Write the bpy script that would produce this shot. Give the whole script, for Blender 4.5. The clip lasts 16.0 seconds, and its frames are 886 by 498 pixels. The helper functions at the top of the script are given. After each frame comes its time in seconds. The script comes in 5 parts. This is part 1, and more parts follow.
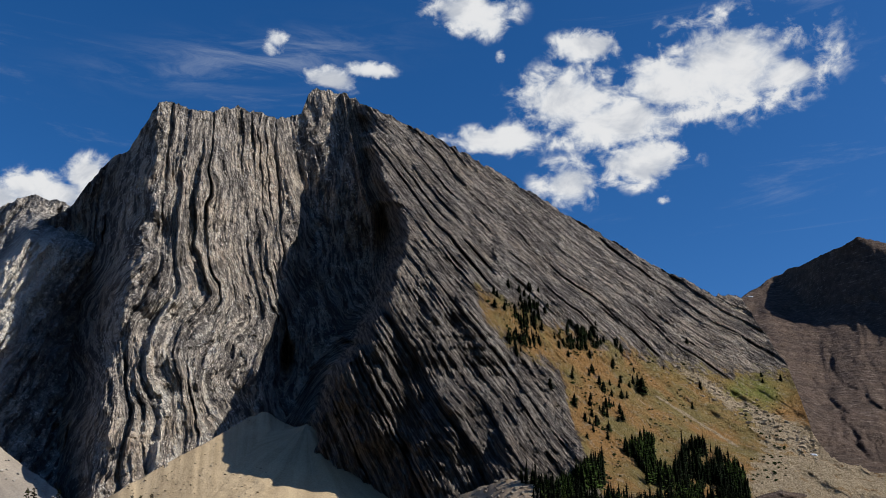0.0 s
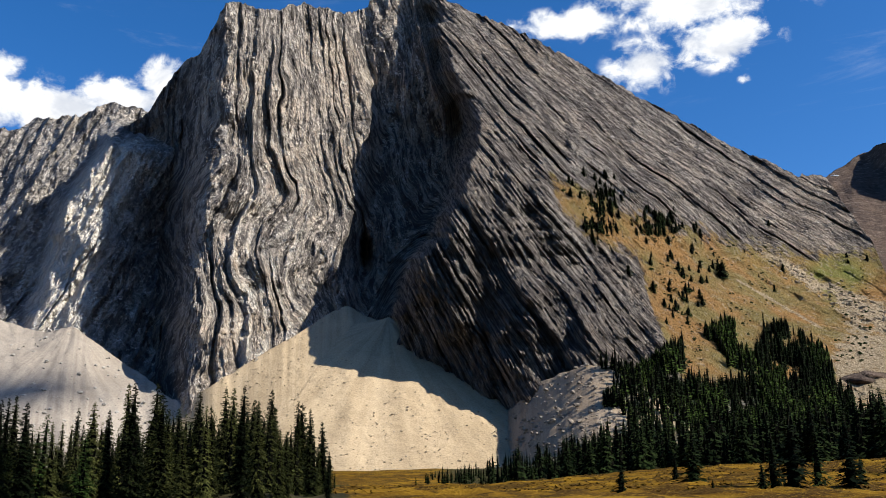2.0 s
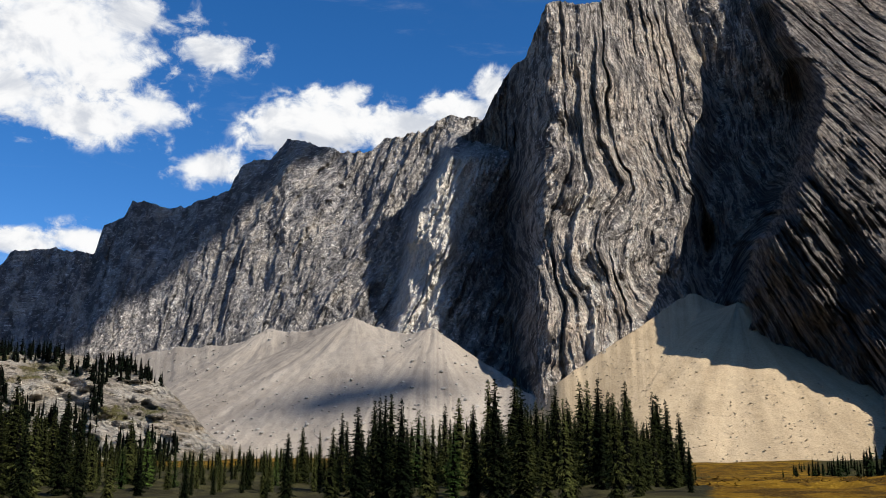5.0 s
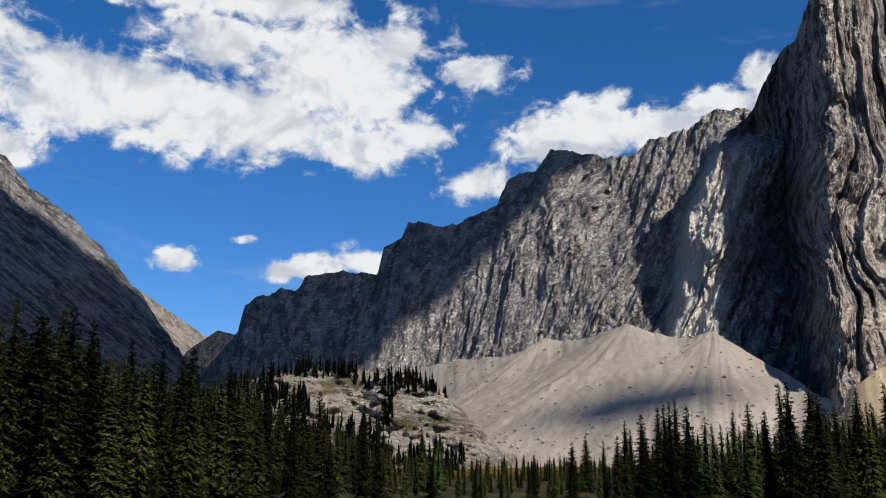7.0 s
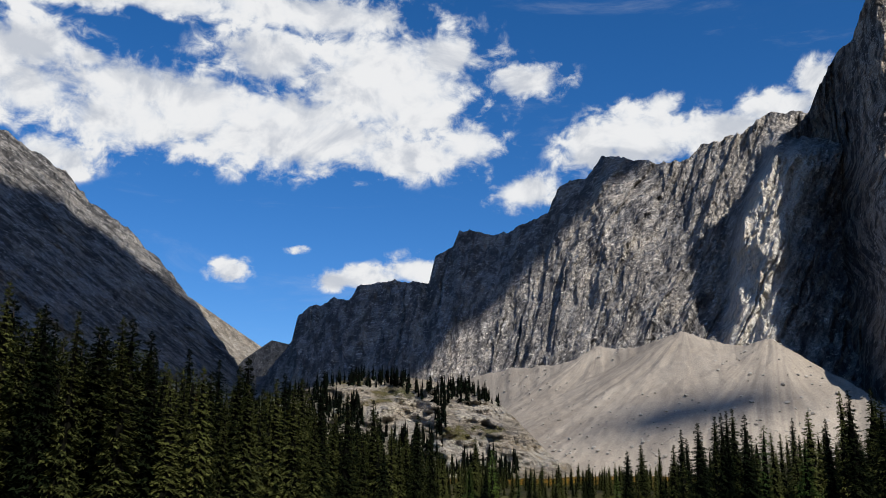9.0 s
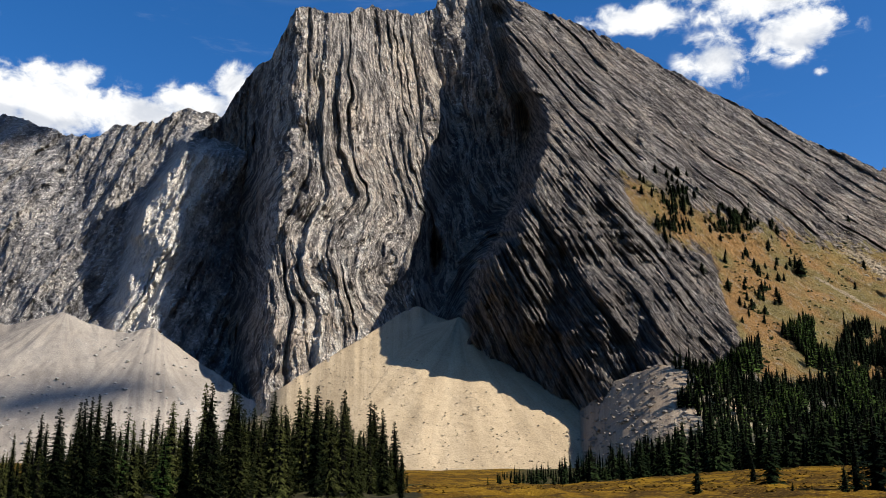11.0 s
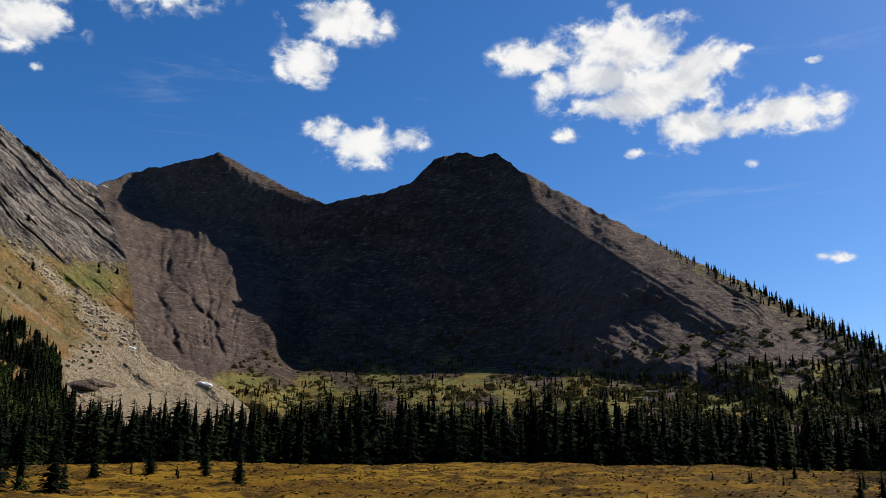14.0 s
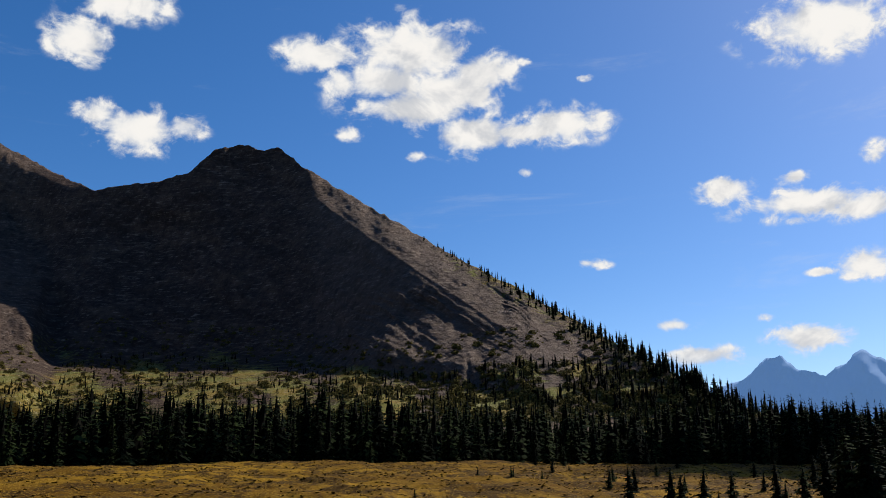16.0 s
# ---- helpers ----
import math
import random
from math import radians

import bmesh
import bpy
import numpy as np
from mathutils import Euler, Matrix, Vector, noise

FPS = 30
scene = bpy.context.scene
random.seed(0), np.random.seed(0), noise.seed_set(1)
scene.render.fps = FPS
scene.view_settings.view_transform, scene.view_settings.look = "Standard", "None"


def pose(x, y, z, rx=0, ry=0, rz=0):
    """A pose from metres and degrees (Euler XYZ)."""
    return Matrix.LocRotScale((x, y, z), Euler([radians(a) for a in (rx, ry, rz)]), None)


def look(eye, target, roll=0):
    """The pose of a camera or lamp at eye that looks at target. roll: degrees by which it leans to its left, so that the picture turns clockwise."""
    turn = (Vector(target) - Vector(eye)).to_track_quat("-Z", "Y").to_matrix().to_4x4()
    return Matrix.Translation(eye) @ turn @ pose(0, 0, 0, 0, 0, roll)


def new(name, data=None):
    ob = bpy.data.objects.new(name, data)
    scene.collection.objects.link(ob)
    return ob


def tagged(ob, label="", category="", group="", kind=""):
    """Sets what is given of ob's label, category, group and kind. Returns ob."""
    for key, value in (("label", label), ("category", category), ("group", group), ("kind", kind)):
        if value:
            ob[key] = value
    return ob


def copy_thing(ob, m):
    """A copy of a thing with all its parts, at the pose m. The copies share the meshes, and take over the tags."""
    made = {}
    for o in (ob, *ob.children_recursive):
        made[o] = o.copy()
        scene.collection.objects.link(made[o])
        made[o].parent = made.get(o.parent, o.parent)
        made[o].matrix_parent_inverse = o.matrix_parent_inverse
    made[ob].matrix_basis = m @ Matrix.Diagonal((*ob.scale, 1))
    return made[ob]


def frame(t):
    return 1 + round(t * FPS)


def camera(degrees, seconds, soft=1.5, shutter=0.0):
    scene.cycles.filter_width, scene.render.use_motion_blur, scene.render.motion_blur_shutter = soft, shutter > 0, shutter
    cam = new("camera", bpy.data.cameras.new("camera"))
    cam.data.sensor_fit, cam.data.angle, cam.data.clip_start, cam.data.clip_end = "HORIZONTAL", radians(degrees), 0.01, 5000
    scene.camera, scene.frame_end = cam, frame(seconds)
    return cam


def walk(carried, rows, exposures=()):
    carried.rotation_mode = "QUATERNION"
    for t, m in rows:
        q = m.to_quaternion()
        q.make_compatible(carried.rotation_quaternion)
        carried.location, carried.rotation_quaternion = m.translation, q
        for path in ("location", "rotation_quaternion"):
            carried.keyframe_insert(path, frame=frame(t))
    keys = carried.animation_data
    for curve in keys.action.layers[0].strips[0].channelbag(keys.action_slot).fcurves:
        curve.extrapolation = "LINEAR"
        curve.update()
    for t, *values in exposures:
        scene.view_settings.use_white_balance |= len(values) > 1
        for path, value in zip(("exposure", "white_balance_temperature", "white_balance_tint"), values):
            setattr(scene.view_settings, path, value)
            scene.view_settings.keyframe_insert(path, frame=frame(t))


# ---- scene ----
# The camera turns on the spot in a meadow, held in the hand.
cam = camera(50.5, 16.0, soft=0.8)
EYE = 1.6
# seconds, heading to the left, pitch, lean to the left
ROWS = [
    (0.0, -0.00, 20.35, 0.19),
    (0.5, 0.58, 17.58, -0.05),
    (1.0, 1.39, 14.87, -0.28),
    (1.5, 2.75, 13.79, -0.44),
    (2.0, 4.78, 13.79, -0.49),
    (2.5, 7.47, 13.74, -0.40),
    (3.0, 10.86, 13.68, -0.25),
    (3.5, 14.63, 13.63, -0.02),
    (4.0, 18.38, 13.56, 0.11),
    (4.2, 19.83, 13.57, 0.02),
    (6.3, 36.42, 13.48, 0.12),
    (6.5, 38.15, 13.64, 0.20),
    (7.0, 42.60, 13.93, 0.12),
    (7.5, 47.15, 14.21, 0.09),
    (8.0, 50.91, 14.36, 0.18),
    (8.2, 51.46, 14.40, 0.18),
    (10.3, 22.99, 14.11, 0.47),
    (10.5, 19.16, 13.94, 0.45),
    (11.0, 9.15, 13.80, 0.01),
    (11.5, -2.12, 14.03, -0.47),
    (12.0, -13.30, 14.26, -0.49),
    (12.5, -23.25, 14.36, -0.38),
    (13.0, -30.29, 14.37, -0.04),
    (13.5, -35.16, 14.26, 0.45),
    (14.0, -39.58, 14.17, 0.78),
    (14.5, -43.71, 14.05, 0.71),
    (15.0, -47.57, 13.95, 0.36),
    (15.5, -50.79, 13.97, -0.05),
    (16.0, -53.36, 14.09, -0.43),
]
walk(
    cam,
    [(t, pose(-0.35 * math.sin(radians(a)), 0.35 * math.cos(radians(a)), EYE, 90 + p, 0, a) @ pose(0, 0, 0, 0, 0, lean)) for t, a, p, lean in ROWS],
    exposures=[(0.0, 0.25, 6400, 10), (0.5, 0.45, 6400, 10), (1.0, 0.65, 6400, 10), (1.5, 0.82, 6500, 10), (4.0, 0.72, 6500, 10), (6.5, 0.38, 6450, 10), (8.2, 0.36, 6400, 10), (10.3, 0.42, 6450, 10), (10.9, 0.66, 6500, 10), (11.5, 0.84, 6450, 10), (12.5, 0.72, 6400, 10), (13.5, 0.55, 6500, 10), (15.0, 0.48, 6800, 10), (16.0, 0.46, 6800, 10)],
)

# ---- sky, clouds and sun ----
SUN_AZ, SUN_EL = 103.0, 40.0
world = bpy.data.worlds.new("mountain_sky")
scene.world = world
world.use_nodes = True


class Nodes:
    """Small helper to write node trees as formulas."""

    def __init__(self, tree):
        self.tree = tree

    def add(self, kind, inputs=(), **props):
        n = self.tree.nodes.new(kind)
        for k, v in props.items():
            setattr(n, k, v)
        for k, v in dict(inputs).items():
            if isinstance(v, bpy.types.NodeSocket):
                self.tree.links.new(v, n.inputs[k])
            else:
                n.inputs[k].default_value = v
        return n

    def math(self, op, a, b=0.0, c=0.0):
        return self.add("ShaderNodeMath", {0: a, 1: b, 2: c}, operation=op).outputs[0]

    def mix(self, f, a, b, blend="MIX"):
        n = self.add("ShaderNodeMix", {0: f, 6: a, 7: b}, data_type="RGBA", blend_type=blend)
        return n.outputs[2]

    def noise(self, scale, detail=4.0, rough=0.55, vector=None, dist=0.0):
        n = self.add("ShaderNodeTexNoise", {"Scale": scale, "Detail": detail, "Roughness": rough, "Distortion": dist})
        if vector is not None:
            self.tree.links.new(vector, n.inputs["Vector"])
        return n.outputs[0]

    def ramp(self, f, lo, hi, a=0.0, b=1.0, smooth=True):
        n = self.add("ShaderNodeMapRange", {0: f, 1: lo, 2: hi, 3: a, 4: b})
        n.interpolation_type = "SMOOTHSTEP" if smooth else "LINEAR"
        return n.outputs[0]

    def attr(self, name):
        return self.add("ShaderNodeAttribute", attribute_name=name).outputs["Fac"]


w = Nodes(world.node_tree)
world.node_tree.nodes.clear()
nishita = w.add(
    "ShaderNodeTexSky", sky_type="NISHITA", sun_disc=False, sun_elevation=radians(SUN_EL), sun_rotation=radians(SUN_AZ), altitude=2300.0, air_density=1.0, dust_density=3.0, ozone_density=2.5
)
way = w.add("ShaderNodeTexCoord").outputs["Generated"]
xyz = w.add("ShaderNodeSeparateXYZ", {0: way}).outputs
sky_az = w.math("MULTIPLY", w.math("ARCTAN2", xyz[0], xyz[1]), 57.2958)
sky_el = w.math("MULTIPLY", w.math("ARCSINE", xyz[2]), 57.2958)
# cumulus clouds: heading, height, half width, half height in degrees
CLOUDS_NORTH = [(19.3, 30.0, 5.71, 2.74), (22.7, 29.0, 2.39, 1.17), (15.2, 29.4, 3.31, 1.74), (8.7, 29.0, 3.58, 2.13), (11.7, 27.6, 4.55, 1.59), (10.1, 32.1, 2.48, 0.99), (4.0, 26.9, 3.77, 0.87), (13.3, 25.1, 3.04, 1.35), (8.3, 24.1, 2.04, 1.44), (1.8, 34.6, 3.1, 1.23), (3.4, 33.7, 1.32, 0.88), (-11.7, 32.2, 0.94, 0.7), (-7.8, 30.3, 1.92, 0.78), (-5.1, 31.0, 1.72, 0.5), (4.1, 31.8, 0.43, 0.43), (14.4, 22.7, 0.48, 0.28)]
CLOUDS_WEST = [(-71.2, 24.3, 3.52, 1.76), (-65.6, 23.0, 5.39, 1.98), (-55.9, 22.0, 6.24, 1.87), (-57.1, 25.5, 4.1, 2.02), (-49.4, 24.4, 7.26, 3.91), (-61.7, 22.3, 5.74, 2.46), (-55.4, 20.8, 9.37, 2.18), (-65.8, 21.1, 5.18, 2.27), (-47.9, 19.9, 5.15, 1.3), (-40.5, 24.5, 3.05, 1.15), (-53.3, 28.0, 6.11, 1.39), (-44.2, 20.8, 2.59, 1.44), (-68.0, 24.1, 1.48, 0.81), (-68.6, 18.3, 1.43, 0.72), (-45.8, 26.1, 2.86, 1.77), (-33.3, 20.8, 3.74, 2.13), (-28.0, 20.7, 4.26, 1.4), (-24.6, 21.7, 2.68, 1.21), (-22.6, 22.9, 1.52, 1.36), (-36.2, 20.2, 2.38, 1.8), (-40.6, 17.9, 2.56, 1.19), (-31.8, 22.6, 1.39, 0.78), (-50.5, 12.6, 2.68, 0.79), (-47.5, 13.1, 2.11, 1.01), (-52.5, 12.4, 1.51, 0.65), (-59.0, 12.7, 1.4, 0.84), (-55.0, 14.2, 0.76, 0.29), (-74.0, 23.9, 3.12, 1.97), (-71.3, 21.9, 3.84, 2.09), (-58.0, 28.4, 4.08, 1.04), (-64.5, 28.0, 6.48, 0.93), (-70.5, 27.5, 5.28, 0.81), (-77.0, 26.4, 4.08, 1.04), (-69.7, 18.5, 2.64, 1.16)]
CLOUDS_EAST = [(49.6, 24.2, 3.3, 1.34), (53.9, 23.6, 3.25, 1.49), (51.5, 25.9, 4.42, 2.03), (55.9, 24.7, 2.35, 1.21), (45.4, 25.6, 2.64, 0.92), (46.9, 24.0, 1.28, 1.35), (51.7, 22.6, 4.34, 1.16), (55.6, 21.0, 3.47, 1.32), (61.2, 21.4, 2.7, 1.15), (58.5, 21.1, 3.05, 0.61), (51.6, 19.7, 0.7, 0.43), (58.7, 18.6, 0.76, 0.35), (34.2, 20.4, 2.62, 1.37), (32.0, 21.1, 1.39, 0.79), (37.1, 20.8, 1.32, 0.87), (32.4, 27.5, 3.07, 1.13), (30.5, 25.0, 1.81, 1.28), (34.3, 27.4, 1.36, 0.85), (62.9, 12.9, 0.89, 0.34), (62.6, 24.1, 0.6, 0.27), (58.8, 25.2, 0.62, 0.27), (47.4, 21.0, 0.88, 0.5), (77.2, 25.5, 4.15, 1.81), (79.5, 17.9, 0.89, 0.72), (70.9, 16.8, 1.69, 0.87), (75.4, 15.6, 4.0, 0.88), (78.7, 15.0, 2.12, 0.82), (74.7, 17.1, 1.1, 0.41), (74.7, 14.7, 0.73, 0.34), (78.1, 11.8, 1.57, 0.86), (76.0, 11.6, 1.07, 0.27), (74.7, 8.0, 2.04, 0.88), (67.2, 9.1, 1.48, 0.42), (68.4, 7.2, 2.54, 0.7), (62.2, 13.0, 0.96, 0.36), (72.5, 9.2, 0.54, 0.28)]
cloud = None
for ca, ce, cw, ch in CLOUDS_NORTH + CLOUDS_WEST + CLOUDS_EAST:
    du = w.math("DIVIDE", w.math("SUBTRACT", sky_az, float(ca)), float(cw))
    dv = w.math("DIVIDE", w.math("SUBTRACT", sky_el, float(ce)), float(ch))
    g = w.math("MULTIPLY_ADD", dv, dv, w.math("MULTIPLY", du, du))
    g = w.math("MULTIPLY", w.math("POWER", 2.718, w.math("MULTIPLY", g, -0.9)), min(1.0, 0.48 + 0.3 * cw))
    cloud = g if cloud is None else w.math("SMOOTH_MAX", cloud, g, 0.12)
flat = w.add("ShaderNodeMapping", {"Vector": way, "Scale": (1.0, 1.0, 1.35)}).outputs[0]
fluff = w.noise(12.0, 8.0, 0.56, flat, 0.5)
billow = w.noise(38.0, 8.0, 0.6, flat, 0.3)
ragged = w.math("MULTIPLY_ADD", w.math("SUBTRACT", fluff, 0.5), 1.9, w.math("MULTIPLY", w.math("SUBTRACT", billow, 0.5), 2.3))
dens = w.math("ADD", cloud, w.math("MULTIPLY", ragged, w.math("MULTIPLY", w.ramp(cloud, 0.0, 0.4), w.ramp(cloud, 0.45, 1.0, 1.0, 0.25))))
cover = w.ramp(dens, 0.22, 0.84)
streaks = w.add("ShaderNodeMapping", {"Vector": way, "Scale": (1, 1, 6), "Rotation": (0.1, 0.35, 0)}).outputs[0]
wisp = w.math("MULTIPLY", w.ramp(w.noise(3.4, 9.0, 0.66, streaks, 0.6), 0.56, 0.85), 0.30)
thick = w.ramp(w.math("MULTIPLY_ADD", billow, 0.5, dens), 0.6, 1.25)
cloud_col = w.mix(thick, (0.72, 0.78, 0.86, 1), (1.0, 1.0, 1.0, 1))
# their undersides and folds turned from the sun are greyer
sunward = w.add("ShaderNodeVectorMath", {0: flat, 1: (0.018, 0.0, 0.024)}, operation="ADD").outputs[0]
fold = w.math("SUBTRACT", w.noise(12.0, 8.0, 0.56, sunward, 0.5), fluff)
base = w.math("MULTIPLY", w.ramp(fold, -0.06, 0.16), w.ramp(cloud, 0.35, 0.8))
cloud_col = w.mix(w.math("MULTIPLY", base, 0.75), cloud_col, (0.55, 0.595, 0.68, 1))
deep = w.add("ShaderNodeHueSaturation", {"Saturation": 1.33, "Value": 1.0, "Color": nishita.outputs[0]}).outputs[0]
deep = w.mix(1.0, deep, (0.91, 0.945, 1.06, 1), "MULTIPLY")
sky_bg = w.add("ShaderNodeBackground", {"Color": deep, "Strength": 0.090})
cloud_bg = w.add("ShaderNodeBackground", {"Color": cloud_col, "Strength": 0.66})
# thin cirrus drawn out over the summit
cu = w.math("DIVIDE", w.math("ADD", sky_az, 13.0), 7.5)
cv = w.math("DIVIDE", w.math("SUBTRACT", w.math("SUBTRACT", sky_el, 31.0), w.math("MULTIPLY", w.math("ADD", sky_az, 13.0), 0.18)), 1.3)
veil = w.math("POWER", 2.718, w.math("MULTIPLY", w.math("MULTIPLY_ADD", cu, cu, w.math("MULTIPLY", cv, cv)), -1.0))
wisp = w.math("MAXIMUM", wisp, w.math("MULTIPLY", veil, w.ramp(w.noise(9.0, 8.0, 0.65, streaks, 0.8), 0.35, 0.75, 0.0, 0.42)))
above = w.ramp(sky_el, 2.0, 8.0)
mask = w.math("MULTIPLY", w.math("MAXIMUM", cover, wisp), above)
both = w.add("ShaderNodeMixShader", {0: mask, 1: sky_bg.outputs[0], 2: cloud_bg.outputs[0]})
w.add("ShaderNodeOutputWorld", {0: both.outputs[0]})

sun = new("sun", bpy.data.lights.new("sun", "SUN"))
sun.data.energy, sun.data.angle, sun.data.color = 5.0, radians(0.53), (1.0, 0.95, 0.87)
sa, se = radians(SUN_AZ), radians(SUN_EL)
sun.matrix_world = look((200 * math.sin(sa), 200 * math.cos(sa), 300), (200 * math.sin(sa) - math.sin(sa) * math.cos(se), 200 * math.cos(sa) - math.cos(sa) * math.cos(se), 300 - math.sin(se)))



# ---- unseen clouds overhead, towards the sun: they shade the western slopes and eastern meadow ----
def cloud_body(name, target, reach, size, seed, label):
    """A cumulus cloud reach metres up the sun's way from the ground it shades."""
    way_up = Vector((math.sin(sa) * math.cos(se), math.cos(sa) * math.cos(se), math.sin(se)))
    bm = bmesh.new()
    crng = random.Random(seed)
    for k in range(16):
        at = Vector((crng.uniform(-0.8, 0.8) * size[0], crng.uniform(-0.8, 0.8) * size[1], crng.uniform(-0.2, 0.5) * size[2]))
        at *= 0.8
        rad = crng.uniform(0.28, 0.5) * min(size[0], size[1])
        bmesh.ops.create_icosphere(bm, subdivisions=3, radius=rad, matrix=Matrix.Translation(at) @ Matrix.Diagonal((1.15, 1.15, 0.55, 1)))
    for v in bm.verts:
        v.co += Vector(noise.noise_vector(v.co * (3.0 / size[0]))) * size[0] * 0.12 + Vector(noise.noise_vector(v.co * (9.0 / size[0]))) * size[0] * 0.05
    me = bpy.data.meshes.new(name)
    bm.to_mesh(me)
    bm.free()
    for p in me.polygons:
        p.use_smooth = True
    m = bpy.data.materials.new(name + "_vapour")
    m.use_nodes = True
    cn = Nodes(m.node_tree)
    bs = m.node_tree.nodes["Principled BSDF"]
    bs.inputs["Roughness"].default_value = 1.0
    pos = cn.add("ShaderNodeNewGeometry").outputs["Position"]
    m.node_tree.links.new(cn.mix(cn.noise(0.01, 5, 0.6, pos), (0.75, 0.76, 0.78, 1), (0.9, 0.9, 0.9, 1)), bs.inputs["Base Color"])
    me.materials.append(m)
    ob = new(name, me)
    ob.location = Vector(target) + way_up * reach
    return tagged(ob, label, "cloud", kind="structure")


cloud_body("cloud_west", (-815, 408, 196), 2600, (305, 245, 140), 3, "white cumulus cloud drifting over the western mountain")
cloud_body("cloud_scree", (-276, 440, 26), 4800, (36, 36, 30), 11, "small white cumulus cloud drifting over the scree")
# added out of view only to darken the meadow's eastern end
cloud_body("cloud_meadow", (158, 26, 4), 1500, (42, 44, 26), 17, "small unseen cloud added to shade the meadow")
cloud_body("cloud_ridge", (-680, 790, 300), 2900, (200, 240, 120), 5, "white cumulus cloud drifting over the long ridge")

# ---- materials ----
def material(name, rough=0.9):
    m = bpy.data.materials.new(name)
    m.use_nodes = True
    n = Nodes(m.node_tree)
    bsdf = m.node_tree.nodes["Principled BSDF"]
    bsdf.inputs["Roughness"].default_value = rough
    bsdf.inputs["Specular IOR Level"].default_value = 0.03
    return m, n, bsdf


def finish(n, bsdf, colour, height=None, strength=0.6, distance=1.0):
    n.tree.links.new(colour, bsdf.inputs["Base Color"])
    if height is not None:
        b = n.add("ShaderNodeBump", {"Height": height, "Strength": strength, "Distance": distance})
        n.tree.links.new(b.outputs[0], bsdf.inputs["Normal"])


def rgb(r, g, b):
    return (r, g, b, 1.0)


def rock_material(name, dark, mid, warm, pale, bands=1.0, grass_a=rgb(0.20, 0.13, 0.05), grass_b=rgb(0.14, 0.14, 0.05), crags=1.0):
    """Bedded limestone: colour follows the beds (attribute bed), with stains; attribute turf lays grass, attribute rubble scree over it."""
    m, n, bsdf = material(name)
    pos = n.add("ShaderNodeNewGeometry").outputs["Position"]
    bed = n.attr("bed")
    coarse = n.noise(0.012, 5, 0.6, pos)
    fine = n.noise(0.12, 8, 0.65, pos)
    grain = n.noise(0.9, 5, 0.6, pos)
    up = n.add("ShaderNodeSeparateXYZ", {0: pos}).outputs[2]
    along = n.add("ShaderNodeCombineXYZ", {0: n.math("MULTIPLY", bed, 3.1 * bands), 1: n.math("MULTIPLY", up, 0.045), 2: n.math("MULTIPLY", coarse, 1.5)}).outputs[0]
    strip = n.noise(1.0, 5, 0.7, along)
    thin = n.noise(2.4, 5, 0.68, n.add("ShaderNodeCombineXYZ", {0: n.math("MULTIPLY", bed, 3.1 * bands), 1: n.math("MULTIPLY", up, 0.2), 2: n.math("MULTIPLY", coarse, 3.0)}).outputs[0])
    c = n.mix(n.ramp(strip, 0.44, 0.57), dark, mid)
    c = n.mix(n.math("MULTIPLY", n.ramp(n.math("MULTIPLY_ADD", strip, 0.5, n.math("MULTIPLY", coarse, 0.5)), 0.48, 0.62), 0.8), c, warm)
    c = n.mix(n.math("MULTIPLY", n.ramp(n.math("MULTIPLY_ADD", thin, 0.7, n.math("MULTIPLY", fine, 0.3)), 0.53, 0.64), 0.85), c, pale)
    c = n.mix(n.math("MULTIPLY", n.ramp(thin, 0.46, 0.36), 0.7), c, dark)
    shade = n.ramp(fine, 0.25, 0.75, 0.33, 0.75)
    c = n.mix(0.7, c, n.add("ShaderNodeCombineColor", {0: shade, 1: shade, 2: shade}).outputs[0], "OVERLAY")
    # darker where the rock is weathered, and where shade is painted in
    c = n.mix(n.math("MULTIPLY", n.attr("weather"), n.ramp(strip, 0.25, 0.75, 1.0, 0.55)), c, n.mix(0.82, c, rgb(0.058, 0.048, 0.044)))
    # paler where the rock is cream, and where sunlight is painted in
    c = n.mix(n.math("MULTIPLY", n.attr("cream"), n.ramp(fine, 0.25, 0.6, 0.4, 0.9)), c, pale)
    turf = n.attr("turf")
    edge = n.ramp(n.math("ADD", turf, n.math("MULTIPLY", n.math("SUBTRACT", n.math("MULTIPLY_ADD", thin, 0.25, n.math("MULTIPLY", fine, 0.75)), 0.5), 2.0)), 0.38, 0.66)
    g = n.mix(n.ramp(n.noise(0.03, 4, 0.6, pos), 0.38, 0.62), grass_a, grass_b)
    g = n.mix(n.math("MULTIPLY", n.attr("green"), n.ramp(coarse, 0.4, 0.55)), g, rgb(0.17, 0.175, 0.045))
    g = n.mix(n.math("MULTIPLY", n.ramp(n.noise(0.25, 6, 0.7, pos), 0.52, 0.68), 0.6), g, rgb(0.36, 0.31, 0.23))
    g = n.mix(n.math("MULTIPLY", n.ramp(grain, 0.5, 0.7), 0.5), g, rgb(0.07, 0.07, 0.03))
    c = n.mix(edge, c, g)
    rub = n.ramp(n.math("ADD", n.attr("rubble"), n.math("MULTIPLY", n.math("SUBTRACT", n.math("MULTIPLY_ADD", strip, 0.2, n.math("MULTIPLY", fine, 0.8)), 0.5), 2.4)), 0.4, 0.7)
    c = n.mix(rub, c, n.mix(n.ramp(grain, 0.35, 0.65), rgb(0.24, 0.18, 0.11), rgb(0.42, 0.34, 0.23)))
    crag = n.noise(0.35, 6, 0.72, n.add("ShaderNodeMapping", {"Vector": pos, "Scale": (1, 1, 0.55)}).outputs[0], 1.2)
